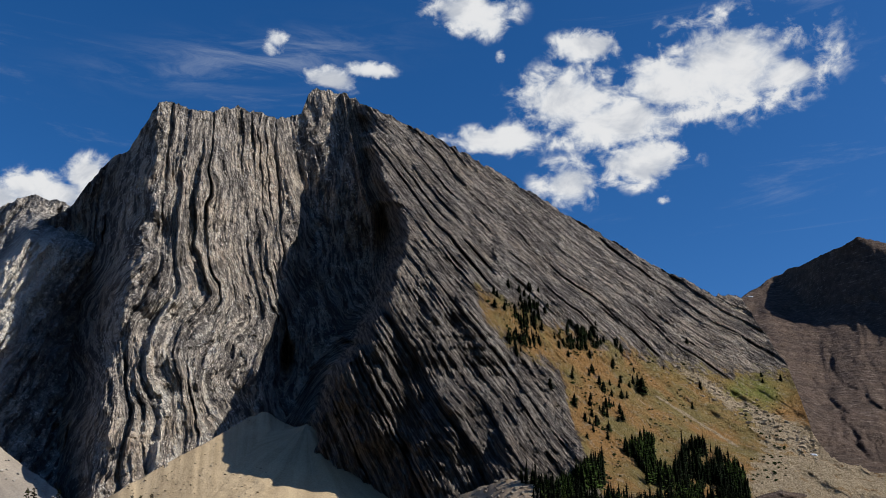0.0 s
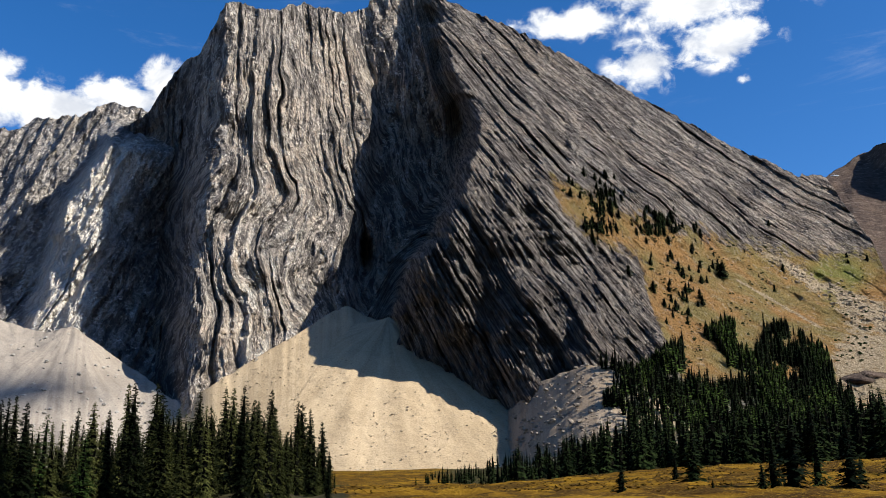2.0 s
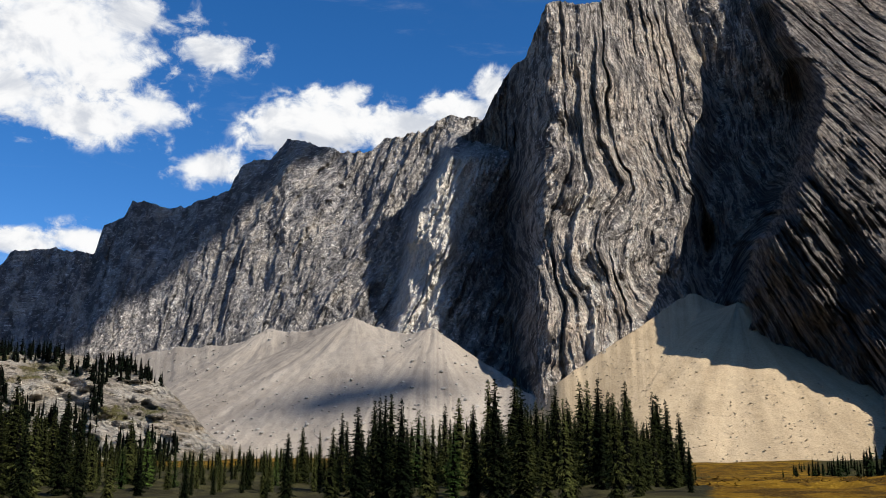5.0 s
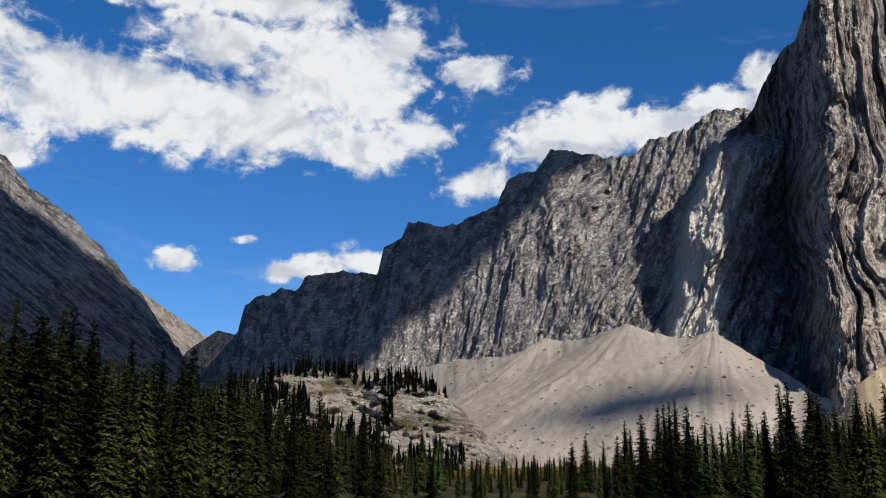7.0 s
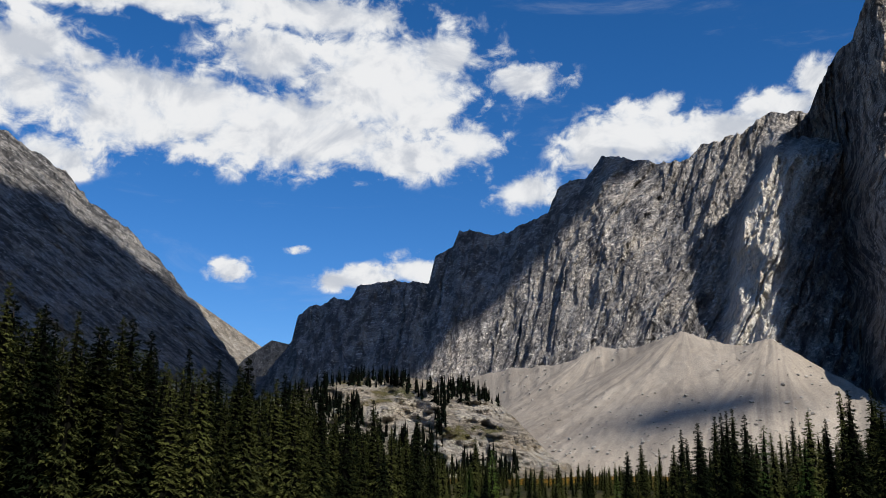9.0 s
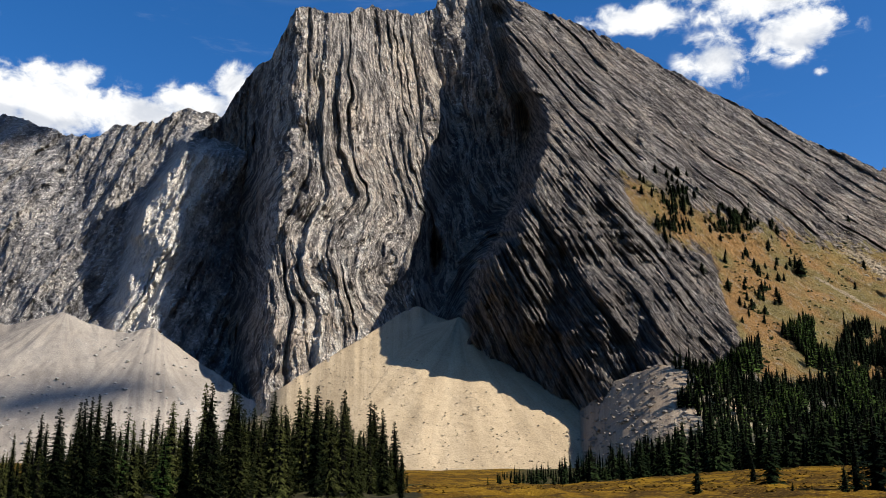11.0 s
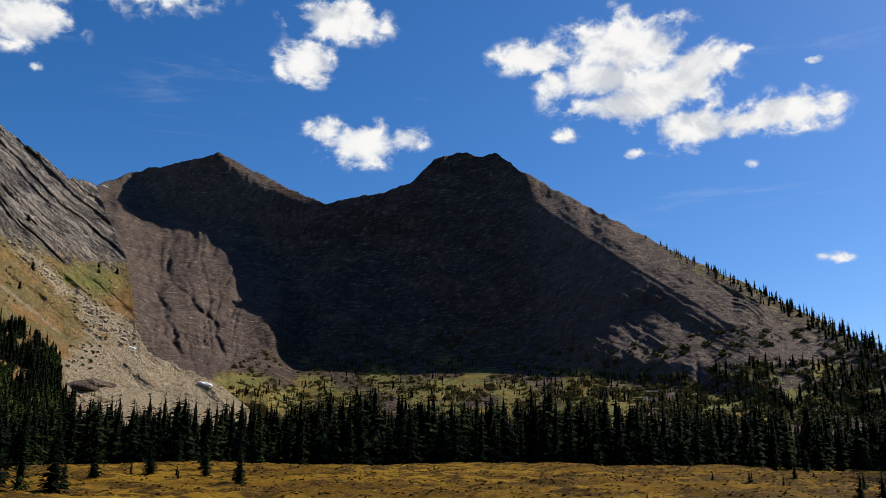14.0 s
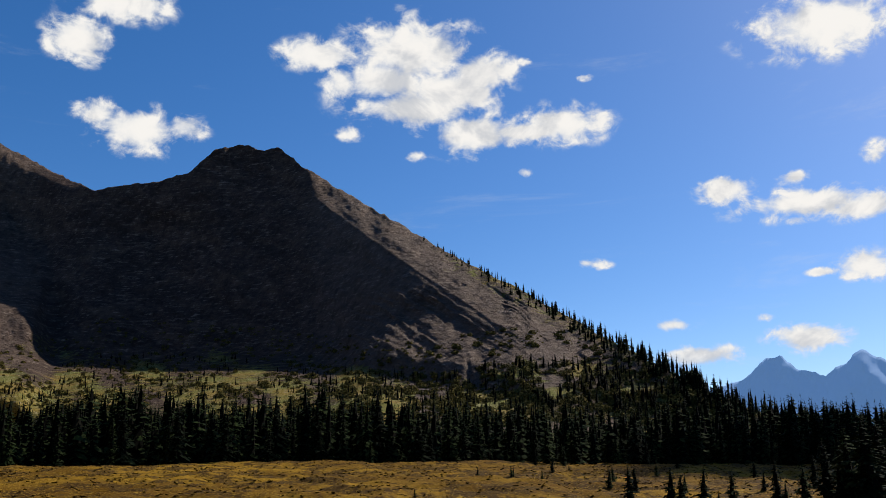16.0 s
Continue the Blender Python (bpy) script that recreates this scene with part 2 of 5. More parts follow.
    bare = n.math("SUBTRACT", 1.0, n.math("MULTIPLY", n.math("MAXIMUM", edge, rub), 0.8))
    # hollows of the crag bump are darkened in the colour too, bosses paler
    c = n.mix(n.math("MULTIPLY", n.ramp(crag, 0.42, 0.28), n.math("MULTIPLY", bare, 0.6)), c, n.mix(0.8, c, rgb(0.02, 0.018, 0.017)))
    c = n.mix(n.math("MULTIPLY", n.ramp(crag, 0.62, 0.76), n.math("MULTIPLY", bare, 0.35)), c, pale)
    blocks = []
    for size, squash in ((0.13, 0.6), (0.42, 0.75)):
        spot = n.add("ShaderNodeMapping", {"Vector": pos, "Scale": (size, size, size * squash)}).outputs[0]
        spot = n.add("ShaderNodeVectorMath", {0: spot, 1: n.add("ShaderNodeTexNoise", {"Vector": spot, "Scale": 1.3, "Detail": 2.0}).outputs["Color"]}, operation="ADD").outputs[0]
        cell = n.add("ShaderNodeTexVoronoi", {"Scale": 1.0, "Vector": spot})
        lean = n.add("ShaderNodeVectorMath", {0: cell.outputs["Color"], 1: (0.5, 0.5, 0.5)}, operation="SUBTRACT").outputs[0]
        reach = n.add("ShaderNodeVectorMath", {0: spot, 1: cell.outputs["Position"]}, operation="SUBTRACT").outputs[0]
        blocks.append((n.add("ShaderNodeVectorMath", {0: lean, 1: reach}, operation="DOT_PRODUCT").outputs["Value"], n.add("ShaderNodeSeparateColor", {0: cell.outputs["Color"]}).outputs[0]))
    split = n.add("ShaderNodeTexVoronoi", {"Scale": 1.0, "Vector": spot}, feature="DISTANCE_TO_EDGE").outputs["Distance"]
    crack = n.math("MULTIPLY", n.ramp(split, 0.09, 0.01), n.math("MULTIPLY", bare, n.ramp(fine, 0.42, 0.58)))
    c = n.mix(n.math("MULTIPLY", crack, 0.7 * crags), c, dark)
    tone = n.math("MULTIPLY_ADD", blocks[0][1], 0.16, n.math("MULTIPLY_ADD", blocks[1][1], 0.14, 0.35))
    c = n.mix(n.math("MULTIPLY", bare, 0.8), c, n.mix(1.0, c, n.add("ShaderNodeCombineColor", {0: tone, 1: tone, 2: tone}).outputs[0], "OVERLAY"))
    facet = n.math("MULTIPLY_ADD", blocks[0][0], 7.5 * crags, n.math("MULTIPLY_ADD", blocks[1][0], 3.2 * crags, n.math("MULTIPLY", crack, -0.35 * crags)))
    joint = n.add("ShaderNodeTexVoronoi", {"Scale": 1.0, "Randomness": 1.0, "Vector": n.add("ShaderNodeCombineXYZ", {0: n.math("MULTIPLY", bed, 7.0 * bands), 1: n.math("MULTIPLY", up, 0.25), 2: n.math("MULTIPLY", coarse, 6.0)}).outputs[0]}).outputs["Distance"]
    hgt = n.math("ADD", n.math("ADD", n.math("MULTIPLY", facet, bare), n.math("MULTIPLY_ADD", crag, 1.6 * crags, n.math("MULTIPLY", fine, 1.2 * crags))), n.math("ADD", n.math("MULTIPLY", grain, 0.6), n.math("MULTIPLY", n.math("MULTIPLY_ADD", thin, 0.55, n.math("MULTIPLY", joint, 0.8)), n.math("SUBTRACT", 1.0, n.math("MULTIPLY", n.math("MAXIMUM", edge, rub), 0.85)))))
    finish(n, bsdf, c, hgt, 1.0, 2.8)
    return m


def scree_material(name, lo, hi, stone):
    m, n, bsdf = material(name)
    pos = n.add("ShaderNodeNewGeometry").outputs["Position"]
    run = n.attr("bed")
    streak = n.noise(1.0, 4, 0.6, n.add("ShaderNodeCombineXYZ", {0: n.math("MULTIPLY", run, 1.4), 1: n.math("MULTIPLY", n.noise(0.01, 3, 0.5, pos), 2.0)}).outputs[0])
    big = n.noise(0.02, 4, 0.6, pos)
    grain = n.noise(1.1, 6, 0.7, pos)
    c = n.mix(n.ramp(n.math("MULTIPLY_ADD", streak, 0.6, n.math("MULTIPLY", big, 0.4)), 0.36, 0.64), lo, hi)
    vor = n.add("ShaderNodeTexVoronoi", {"Scale": 0.55, "Vector": pos})
    c = n.mix(n.math("MULTIPLY", n.ramp(vor.outputs["Distance"], 0.16, 0.05), n.ramp(big, 0.42, 0.6)), c, stone)
    c = n.mix(0.6, c, n.add("ShaderNodeCombineColor", {0: n.ramp(grain, 0.2, 0.8, 0.3, 0.75), 1: n.ramp(grain, 0.2, 0.8, 0.3, 0.75), 2: n.ramp(grain, 0.2, 0.8, 0.3, 0.75)}).outputs[0], "OVERLAY")
    finish(n, bsdf, c, n.math("ADD", grain, n.math("MULTIPLY", big, 3.0)), 0.5, 0.7)
    return m


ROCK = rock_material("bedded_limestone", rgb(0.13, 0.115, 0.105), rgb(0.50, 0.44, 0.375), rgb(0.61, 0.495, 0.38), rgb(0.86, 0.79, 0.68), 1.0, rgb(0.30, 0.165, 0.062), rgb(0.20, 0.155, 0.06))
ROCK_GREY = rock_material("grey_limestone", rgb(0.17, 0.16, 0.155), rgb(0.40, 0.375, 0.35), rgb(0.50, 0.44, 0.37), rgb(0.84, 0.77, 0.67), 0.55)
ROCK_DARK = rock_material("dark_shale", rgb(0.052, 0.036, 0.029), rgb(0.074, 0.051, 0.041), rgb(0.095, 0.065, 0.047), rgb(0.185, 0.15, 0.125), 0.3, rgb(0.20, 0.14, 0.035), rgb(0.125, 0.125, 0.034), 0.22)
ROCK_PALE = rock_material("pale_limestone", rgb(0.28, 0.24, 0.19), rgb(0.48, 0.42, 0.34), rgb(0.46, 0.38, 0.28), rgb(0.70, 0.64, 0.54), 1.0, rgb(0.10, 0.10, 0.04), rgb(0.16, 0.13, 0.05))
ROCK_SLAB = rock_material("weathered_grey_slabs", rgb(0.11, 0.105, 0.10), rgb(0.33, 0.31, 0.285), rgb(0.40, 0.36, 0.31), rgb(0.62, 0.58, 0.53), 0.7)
# cloud shade over the hill in the gap, put into a dark colour
ROCK_SHADED = rock_material("blue_grey_slate", rgb(0.03, 0.034, 0.042), rgb(0.06, 0.065, 0.078), rgb(0.08, 0.08, 0.085), rgb(0.13, 0.135, 0.15))
SCREE_TAN = scree_material("tan_scree", rgb(0.29, 0.22, 0.135), rgb(0.40, 0.31, 0.195), rgb(0.13, 0.11, 0.09))
SCREE_GREY = scree_material("grey_scree", rgb(0.215, 0.183, 0.148), rgb(0.305, 0.265, 0.215), rgb(0.48, 0.44, 0.38))
SCREE_BROWN = scree_material("brown_rubble", rgb(0.22, 0.165, 0.112), rgb(0.33, 0.26, 0.182), rgb(0.42, 0.36, 0.28))


def meadow_material():
    m, n, bsdf = material("autumn_meadow_grass")
    pos = n.add("ShaderNodeNewGeometry").outputs["Position"]
    a, b, d = n.noise(0.05, 5, 0.6, pos), n.noise(0.22, 7, 0.68, pos), n.noise(4.0, 4, 0.6, pos)
    c = n.mix(n.ramp(a, 0.4, 0.62), rgb(0.085, 0.042, 0.004), rgb(0.19, 0.105, 0.009))
    c = n.mix(n.math("MULTIPLY", n.ramp(b, 0.46, 0.55), 0.95), c, rgb(0.034, 0.017, 0.004))
    c = n.mix(n.math("MULTIPLY", n.ramp(d, 0.5, 0.72), 0.6), c, rgb(0.33, 0.21, 0.032))
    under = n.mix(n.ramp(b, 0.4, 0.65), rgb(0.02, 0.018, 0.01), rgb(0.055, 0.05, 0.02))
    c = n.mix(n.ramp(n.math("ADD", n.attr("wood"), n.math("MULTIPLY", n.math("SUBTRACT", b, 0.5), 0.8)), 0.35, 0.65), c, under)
    finish(n, bsdf, c, n.math("ADD", b, n.math("MULTIPLY", d, 0.3)), 0.8, 0.6)
    return m


def needle_material(name, lo, hi):
    m, n, bsdf = material(name, 0.9)
    pos = n.add("ShaderNodeNewGeometry").outputs["Position"]
    tint = n.add("ShaderNodeObjectInfo").outputs["Random"]
    isle = n.add("ShaderNodeNewGeometry").outputs["Random Per Island"]
    f = n.math("MULTIPLY_ADD", n.noise(0.5, 4, 0.6, pos), 0.4, n.math("MULTIPLY_ADD", tint, 0.5, n.math("MULTIPLY", isle, 0.22)))
    finish(n, bsdf, n.mix(n.ramp(f, 0.42, 0.92), lo, hi), n.noise(7.0, 3, 0.6, pos), 0.6, 0.1)
    return m


def bark_material():
    m, n, bsdf = material("spruce_bark")
    pos = n.add("ShaderNodeNewGeometry").outputs["Position"]
    f = n.noise(5.0, 5, 0.65, n.add("ShaderNodeMapping", {"Vector": pos, "Scale": (1, 1, 0.2)}).outputs[0])
    finish(n, bsdf, n.mix(f, rgb(0.02, 0.016, 0.012), rgb(0.07, 0.056, 0.045)), f, 0.7, 0.05)
    return m


MEADOW = meadow_material()
NEEDLE = needle_material("spruce_needles", rgb(0.003, 0.0065, 0.0027), rgb(0.025, 0.039, 0.011))
# brighter copy of the needles, with the wood's sunlight put into the colour
NEEDLE_LIT = needle_material("wood_spruce_needles", rgb(0.005, 0.008, 0.0028), rgb(0.075, 0.08, 0.022))
LARCH = needle_material("larch_needles", rgb(0.025, 0.045, 0.010), rgb(0.095, 0.14, 0.03))
RUST = needle_material("dead_needles", rgb(0.02, 0.008, 0.004), rgb(0.09, 0.035, 0.014))
BARK = bark_material()
SHRUBS = needle_material("autumn_shrub_leaves", rgb(0.035, 0.034, 0.010), rgb(0.22, 0.165, 0.035))
# near black: the shade inside the crowns, painted onto their core
CROWN_SHADE = needle_material("dead_inner_twigs", rgb(0.0018, 0.002, 0.0012), rgb(0.004, 0.004, 0.0025))

# ---- shaping helpers ----
def lattice(ix, iy, seed):
    h = (ix.astype(np.int64) * 374761393 + iy.astype(np.int64) * 668265263 + seed * 974634777) & 0xFFFFFFFF
    h = ((h ^ (h >> 13)) * 1274126177) & 0xFFFFFFFF
    return ((h ^ (h >> 16)) & 0xFFFF) / 65535.0


def vnoise(x, y, seed=0):
    """Smooth noise from -1 to 1 on arrays."""
    x, y = np.broadcast_arrays(np.asarray(x, float), np.asarray(y, float))
    ix, iy = np.floor(x), np.floor(y)
    fx, fy = x - ix, y - iy
    ux, uy = fx * fx * fx * (fx * (fx * 6 - 15) + 10), fy * fy * fy * (fy * (fy * 6 - 15) + 10)
    a, b = lattice(ix, iy, seed), lattice(ix + 1, iy, seed)
    c, d = lattice(ix, iy + 1, seed), lattice(ix + 1, iy + 1, seed)
    return 2 * (a + (b - a) * ux + (c - a) * uy + (a - b - c + d) * ux * uy) - 1


def fbm(x, y, octaves=4, seed=0, gain=0.5):
    total, amp = 0.0, 1.0
    for k in range(octaves):
        total = total + amp * vnoise(x * 2**k + 17.3 * k, y * 2**k - 9.1 * k, seed + k)
        amp *= gain
    return total


def ridged(x, y, octaves=4, seed=0, gain=0.5):
    total, amp = 0.0, 1.0
    for k in range(octaves):
        total = total + amp * (1 - 2 * np.abs(vnoise(x * 2**k + 5.7 * k, y * 2**k + 3.9 * k, seed + k)))
        amp *= gain
    return total


def clefts(s, seed):
    """Narrow dark cracks between some beds; 0 to 1."""
    s = s + 0.9 * vnoise(s * 0.43, 0 * s, seed) + 0.35 * vnoise(s * 1.3, 0 * s, seed + 1)
    i = np.floor(s + 0.5)
    return np.exp(-(((s - i) / 0.09) ** 2)) * step(lattice(i, 0 * i, seed + 5), 0.25, 0.8)


def curve_of(*pts, soft=0.0):
    """A line through the points; soft rounds its corners over that many degrees."""
    xs, ys = [p[0] for p in pts], [p[1] for p in pts]
    if not soft:
        return lambda a: np.interp(a, xs, ys)
    taps = [(k / 4.0, math.exp(-((k / 4.0) ** 2) * 2)) for k in range(-4, 5)]
    total = sum(t[1] for t in taps)
    return lambda a: sum(wt * np.interp(np.asarray(a) + soft * o, xs, ys) for o, wt in taps) / total


def bedded(s, seed, sharp=0.75):
    """Beds of uneven thickness and standing out unevenly; 0 to 1."""
    s = s + 0.9 * vnoise(s * 0.43, 0 * s, seed) + 0.35 * vnoise(s * 1.3, 0 * s, seed + 1)
    i = np.floor(s)
    out = lattice(i, 0 * i, seed + 2)
    f = s - i
    nxt = lattice(i + 1, 0 * i, seed + 2)
    swell = np.where(f < sharp, f / sharp, (1 - f) / (1 - sharp))
    return 0.5 * swell * (0.35 + 0.65 * out) + 0.5 * np.where(f < sharp, out, out + (nxt - out) * (f - sharp) / (1 - sharp))


def step(x, lo, hi):
    t = np.clip((x - lo) / (hi - lo), 0, 1)
    return t * t * (3 - 2 * t)


def place(az, el, r):
    """The place at a heading and a height angle from the meadow, r metres away on the plan."""
    a = np.radians(az)
    return np.stack([r * np.sin(a), r * np.cos(a), EYE + r * np.tan(np.radians(el))], -1)


def mesh_from(name, co, faces, mat, attrs=None, smooth=True):
    """faces: an array of n x 3 or n x 4 vertex numbers."""
    me = bpy.data.meshes.new(name)
    n, k = faces.shape
    me.vertices.add(len(co))
    me.vertices.foreach_set("co", np.ascontiguousarray(co, np.float32).ravel())
    me.loops.add(n * k)
    me.loops.foreach_set("vertex_index", np.ascontiguousarray(faces, np.int32).ravel())
    me.polygons.add(n)
    me.polygons.foreach_set("loop_start", np.arange(0, n * k, k, dtype=np.int32))
    me.polygons.foreach_set("loop_total", np.full(n, k, np.int32))
    me.polygons.foreach_set("use_smooth", np.full(n, smooth, bool))
    me.update(calc_edges=True)
    for key, val in (attrs or {}).items():
        at = me.attributes.new(key, "FLOAT", "POINT")
        at.data.foreach_set("value", np.ascontiguousarray(val, np.float32).ravel())
    if mat is not None:
        me.materials.append(mat)
    me.validate()
    return me


def grid_faces(rows, cols):
    i = np.arange(rows - 1)[:, None] * cols + np.arange(cols - 1)[None, :]
    return np.stack([i, i + 1, i + cols + 1, i + cols], -1).reshape(-1, 4)


class Slope:
    """A mountainside seen from the meadow: columns by heading, rows from its foot to its crest, then down its far side."""

    def __init__(self, az, foot, crest, near, far, bend=1.0, relief=None, span=None, profile=None):
        self.span = span or crest
        self.profile = profile or (lambda v: v**self.bend)
        self.az, self.foot, self.crest, self.near, self.far, self.bend, self.relief = az, foot, crest, near, far, bend, relief

    def radius(self, a, e):
        lo, hi = self.foot(a), self.span(a)
        v = np.clip((e - lo) / np.maximum(hi - lo, 0.2), 0, 1.2)
        r = self.near(a) + (self.far(a) - self.near(a)) * self.profile(v)
        return r + (self.relief(a, e, v, r) if self.relief else 0.0)

    def at(self, a, e):
        return Vector(place(np.array(a), np.array(e), self.radius(np.array([a]), np.array([e]))[0]))

    def resting(self, rows):
        """Places on the slope for rows of heading, height angle and size: pairs of place and size."""
        if not rows:
            return []
        a, e = np.array([q[0] for q in rows]), np.array([q[1] for q in rows])
        return [(Vector(p), q[2]) for p, q in zip(place(a, e, self.radius(a, e)), rows)]

    def build(self, name, cols, rows, mat, attrs, back=500.0, back_rows=14):
        a = np.linspace(*self.az, cols)[None, :]
        v = np.linspace(0, 1, rows)[:, None]
        lo, hi = self.foot(a), self.crest(a)
        e = lo + (hi - lo) * v
        a2 = np.broadcast_to(a, e.shape)
        r = self.radius(a2, e)
        co = place(a2, e, r)
        bed = attrs(a2, e, v, r)
        top_r, top_z = r[-1], co[-1, :, 2]
        k = np.linspace(0, 1, back_rows + 1)[1:, None]
        rb = top_r + back * k
        zb = top_z * (1 - k) ** 1.3 - 8 * k + fbm(a2[:1] * 0.6, k * 4.0, 4, 77) * 25 * k * (1 - k) * 2
        ab = np.radians(np.broadcast_to(a, rb.shape))
        cb = np.stack([rb * np.sin(ab), rb * np.cos(ab), zb], -1)
        co = np.concatenate([co, cb]).reshape(-1, 3)
        full = {key: np.concatenate([np.broadcast_to(val, e.shape), np.repeat(np.broadcast_to(val, e.shape)[-1:], back_rows, 0)]) for key, val in bed.items()}
        ob = new(name, mesh_from(name, co, grid_faces(rows + back_rows, cols), mat, full))
        return ob


# ---- ground ----
def ground_z(az, r):
    """The meadow's height: level to the north, rising gently to the east and towards the slopes."""
    east = curve_of((-180, 0), (-60, 3.0), (-45, 2.0), (-15, 0.0), (-2, 0.0), (8, 3.0), (20, 4.6), (40, 5.8), (60, 5.4), (78, 4.2), (110, 3), (180, 0))(az)
    a = np.radians(az)
    x, y = r * np.sin(a), r * np.cos(a)
    lumps = 0.6 * fbm(x * 0.03, y * 0.03, 3, 5) + 0.12 * vnoise(x * 0.15, y * 0.15, 9) + 0.34 * ridged(x * 0.2, y * 0.2, 3, 10) * step(r, 50, 70) * (1 - step(r, 200, 230))
    return east * step(r, 60, 195) + step(r, 200, 420) * 6.0 + lumps * step(r, 6, 40)


def build_ground():
    az = np.concatenate([np.arange(-180, -80, 2.0), np.arange(-80, -14, 1.0), np.arange(-14, 80, 0.35), np.arange(80, 180.1, 2.0)])
    rr = np.concatenate([[0.0], np.geomspace(2, 60, 16), np.arange(62, 205, 1.0), np.geomspace(208, 4900, 36)])
    A, R = np.meshgrid(az, rr)
    z = ground_z(A, R)
    a = np.radians(A)
    co = np.stack([R * np.sin(a), R * np.cos(a), z], -1).reshape(-1, 3)
    x, y = co[:, 0].reshape(A.shape), co[:, 1].reshape(A.shape)
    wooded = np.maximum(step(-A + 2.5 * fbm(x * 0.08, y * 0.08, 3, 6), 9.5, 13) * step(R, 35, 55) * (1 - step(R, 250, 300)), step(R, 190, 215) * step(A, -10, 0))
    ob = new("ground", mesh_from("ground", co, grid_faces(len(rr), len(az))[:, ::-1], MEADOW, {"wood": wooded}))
    tagged(ob, "golden autumn meadow grass with low hummocks", "meadow", kind="structure")


build_ground()


# ---- the folded mountain ----
def fan(a, e):
    """Angle about the point from which the beds of the eastern slabs spread."""
    return np.degrees(np.arctan2(a + 24.0, 48.0 - e))


def faults(a, e, seed):
    """Small shifts of the beds from block to block; about -1 to 1."""
    u, v = a + 0.5 * vnoise(a * 0.7, e * 0.7, seed), e + 0.8 * vnoise(a * 0.6, e * 0.6, seed + 1)
    i = np.floor(u * 0.75)
    big = lattice(i, np.floor(v * 0.42 + 3 * lattice(i, 0 * i, seed + 2)), seed + 3) - 0.5
    u, v = u + 0.3 * vnoise(a * 2, e * 2, seed + 4), v + 0.3 * vnoise(a * 2, e * 2, seed + 5)
    i = np.floor(u * 2.1)
    return big + 0.45 * (lattice(i, np.floor(v * 1.2 + 3 * lattice(i, 0 * i, seed + 6)), seed + 7) - 0.5)


def beds_main(a, e):
    """The number of the bed at a place on the face: upright folds in the west, slabs dipping east."""
    bendy = 0.9 * np.sin((e - 9.0) * 0.55 + 0.25 * (a + 14)) * step(e, 8, 12) * (1 - step(e, 15.5, 21)) + 0.35 * fbm(a * 0.5, e * 0.35, 3, 31)
    tilt = -0.04 + 0.27 * step(a, -19, -9)
    west = 1.25 * (a + tilt * (e - 12) + 2.0 + bendy)
    east = 1.65 * (fan(a, e) + 0.22 * fbm(a * 0.25, e * 0.25, 3, 41))
    t = step(a - pillar_edge(e), -1.6, -0.1)
    return west * (1 - t) + (east - 55.0) * t + (0.16 - 0.09 * t) * faults(a, e, 401)


main_foot = curve_of((-26, 5), (-21, 3.0), (-17, 3.6), (-13, 5.6), (-9.8, 7.6), (-6, 5), (-2, 2.0), (3, 2.8), (8, 1.4), (12, 1.0), (20, 1.0), (31, 1.0), soft=1.0)
main_skyline = curve_of(
    (-26, 19.0), (-24.5, 20.3), (-23.3, 21.0), (-22.2, 23.0), (-21.4, 24.1), (-20.3, 24.9), (-18.9, 27.9), (-17.2, 27.8), (-16.4, 27.6), (-13.9, 28.2), (-12.2, 27.9), (-11.3, 27.8), (-9.7, 28.1),
    (-9.3, 29.3), (-8.7, 29.7), (-6.8, 29.5), (-3.3, 28.2), (0.6, 26.6), (4.4, 24.5), (8.0, 22.3), (11.5, 20.1), (14.8, 18.1), (16.7, 16.9), (18.4, 16.6), (19.2, 14.9), (20.4, 12.8), (20.9, 10.9), (21.4, 8.8), (22.2, 7.3), (26.6, 5.5), (29, 3.5), (31, 1.5),
)
main_round = curve_of((-26, 19.0), (-23.3, 21.0), (-20.3, 24.9), (-18.4, 27.7), (-12, 28.4), (-8, 29.3), (-3.3, 28.2), (0.6, 26.6), (8.0, 22.3), (14.8, 18.1), (20, 15), soft=1.5)
main_span = lambda a: np.where(a > 14.8, np.interp(a, (14.8, 18.4, 31), (18.1, 16.9, 15.6)), main_round(a))
main_near = curve_of((-26, 690), (-22.5, 600), (-21.2, 525), (-19.9, 474), (-18, 478), (-14, 512), (-11, 540), (-8.6, 556), (-7.4, 550), (-5, 524), (-2, 478), (1, 440), (4, 412), (7, 390), (10, 376), (14, 378), (20, 430), (24, 480), (31, 520), soft=0.8)
main_far = curve_of((-26, 800), (-22, 755), (-19.2, 662), (-14, 735), (-10, 800), (-8.5, 805), (-6, 805), (0, 815), (8, 815), (16, 850), (19, 880), (24, 900), (31, 900), soft=1.0)
# the gully between the folded face and the pillar: its western rim and the pillar's edge, by height angle
gully_rim = curve_of((8, -9.8), (10, -10.6), (14, -10.9), (16, -10.4), (19.4, -9.4), (21.8, -9.3), (25.2, -10.4), (28, -11.3), (31, -12), soft=0.6)
pillar_edge = curve_of((5, -8.4), (9.5, -8.1), (10.8, -7.6), (12.9, -6.7), (14.8, -5.2), (17.2, -4.1), (19.8, -3.4), (22.5, -3.2), (24.2, -4.2), (26.2, -4.7), (28, -5.2), (31, -6), soft=0.5)
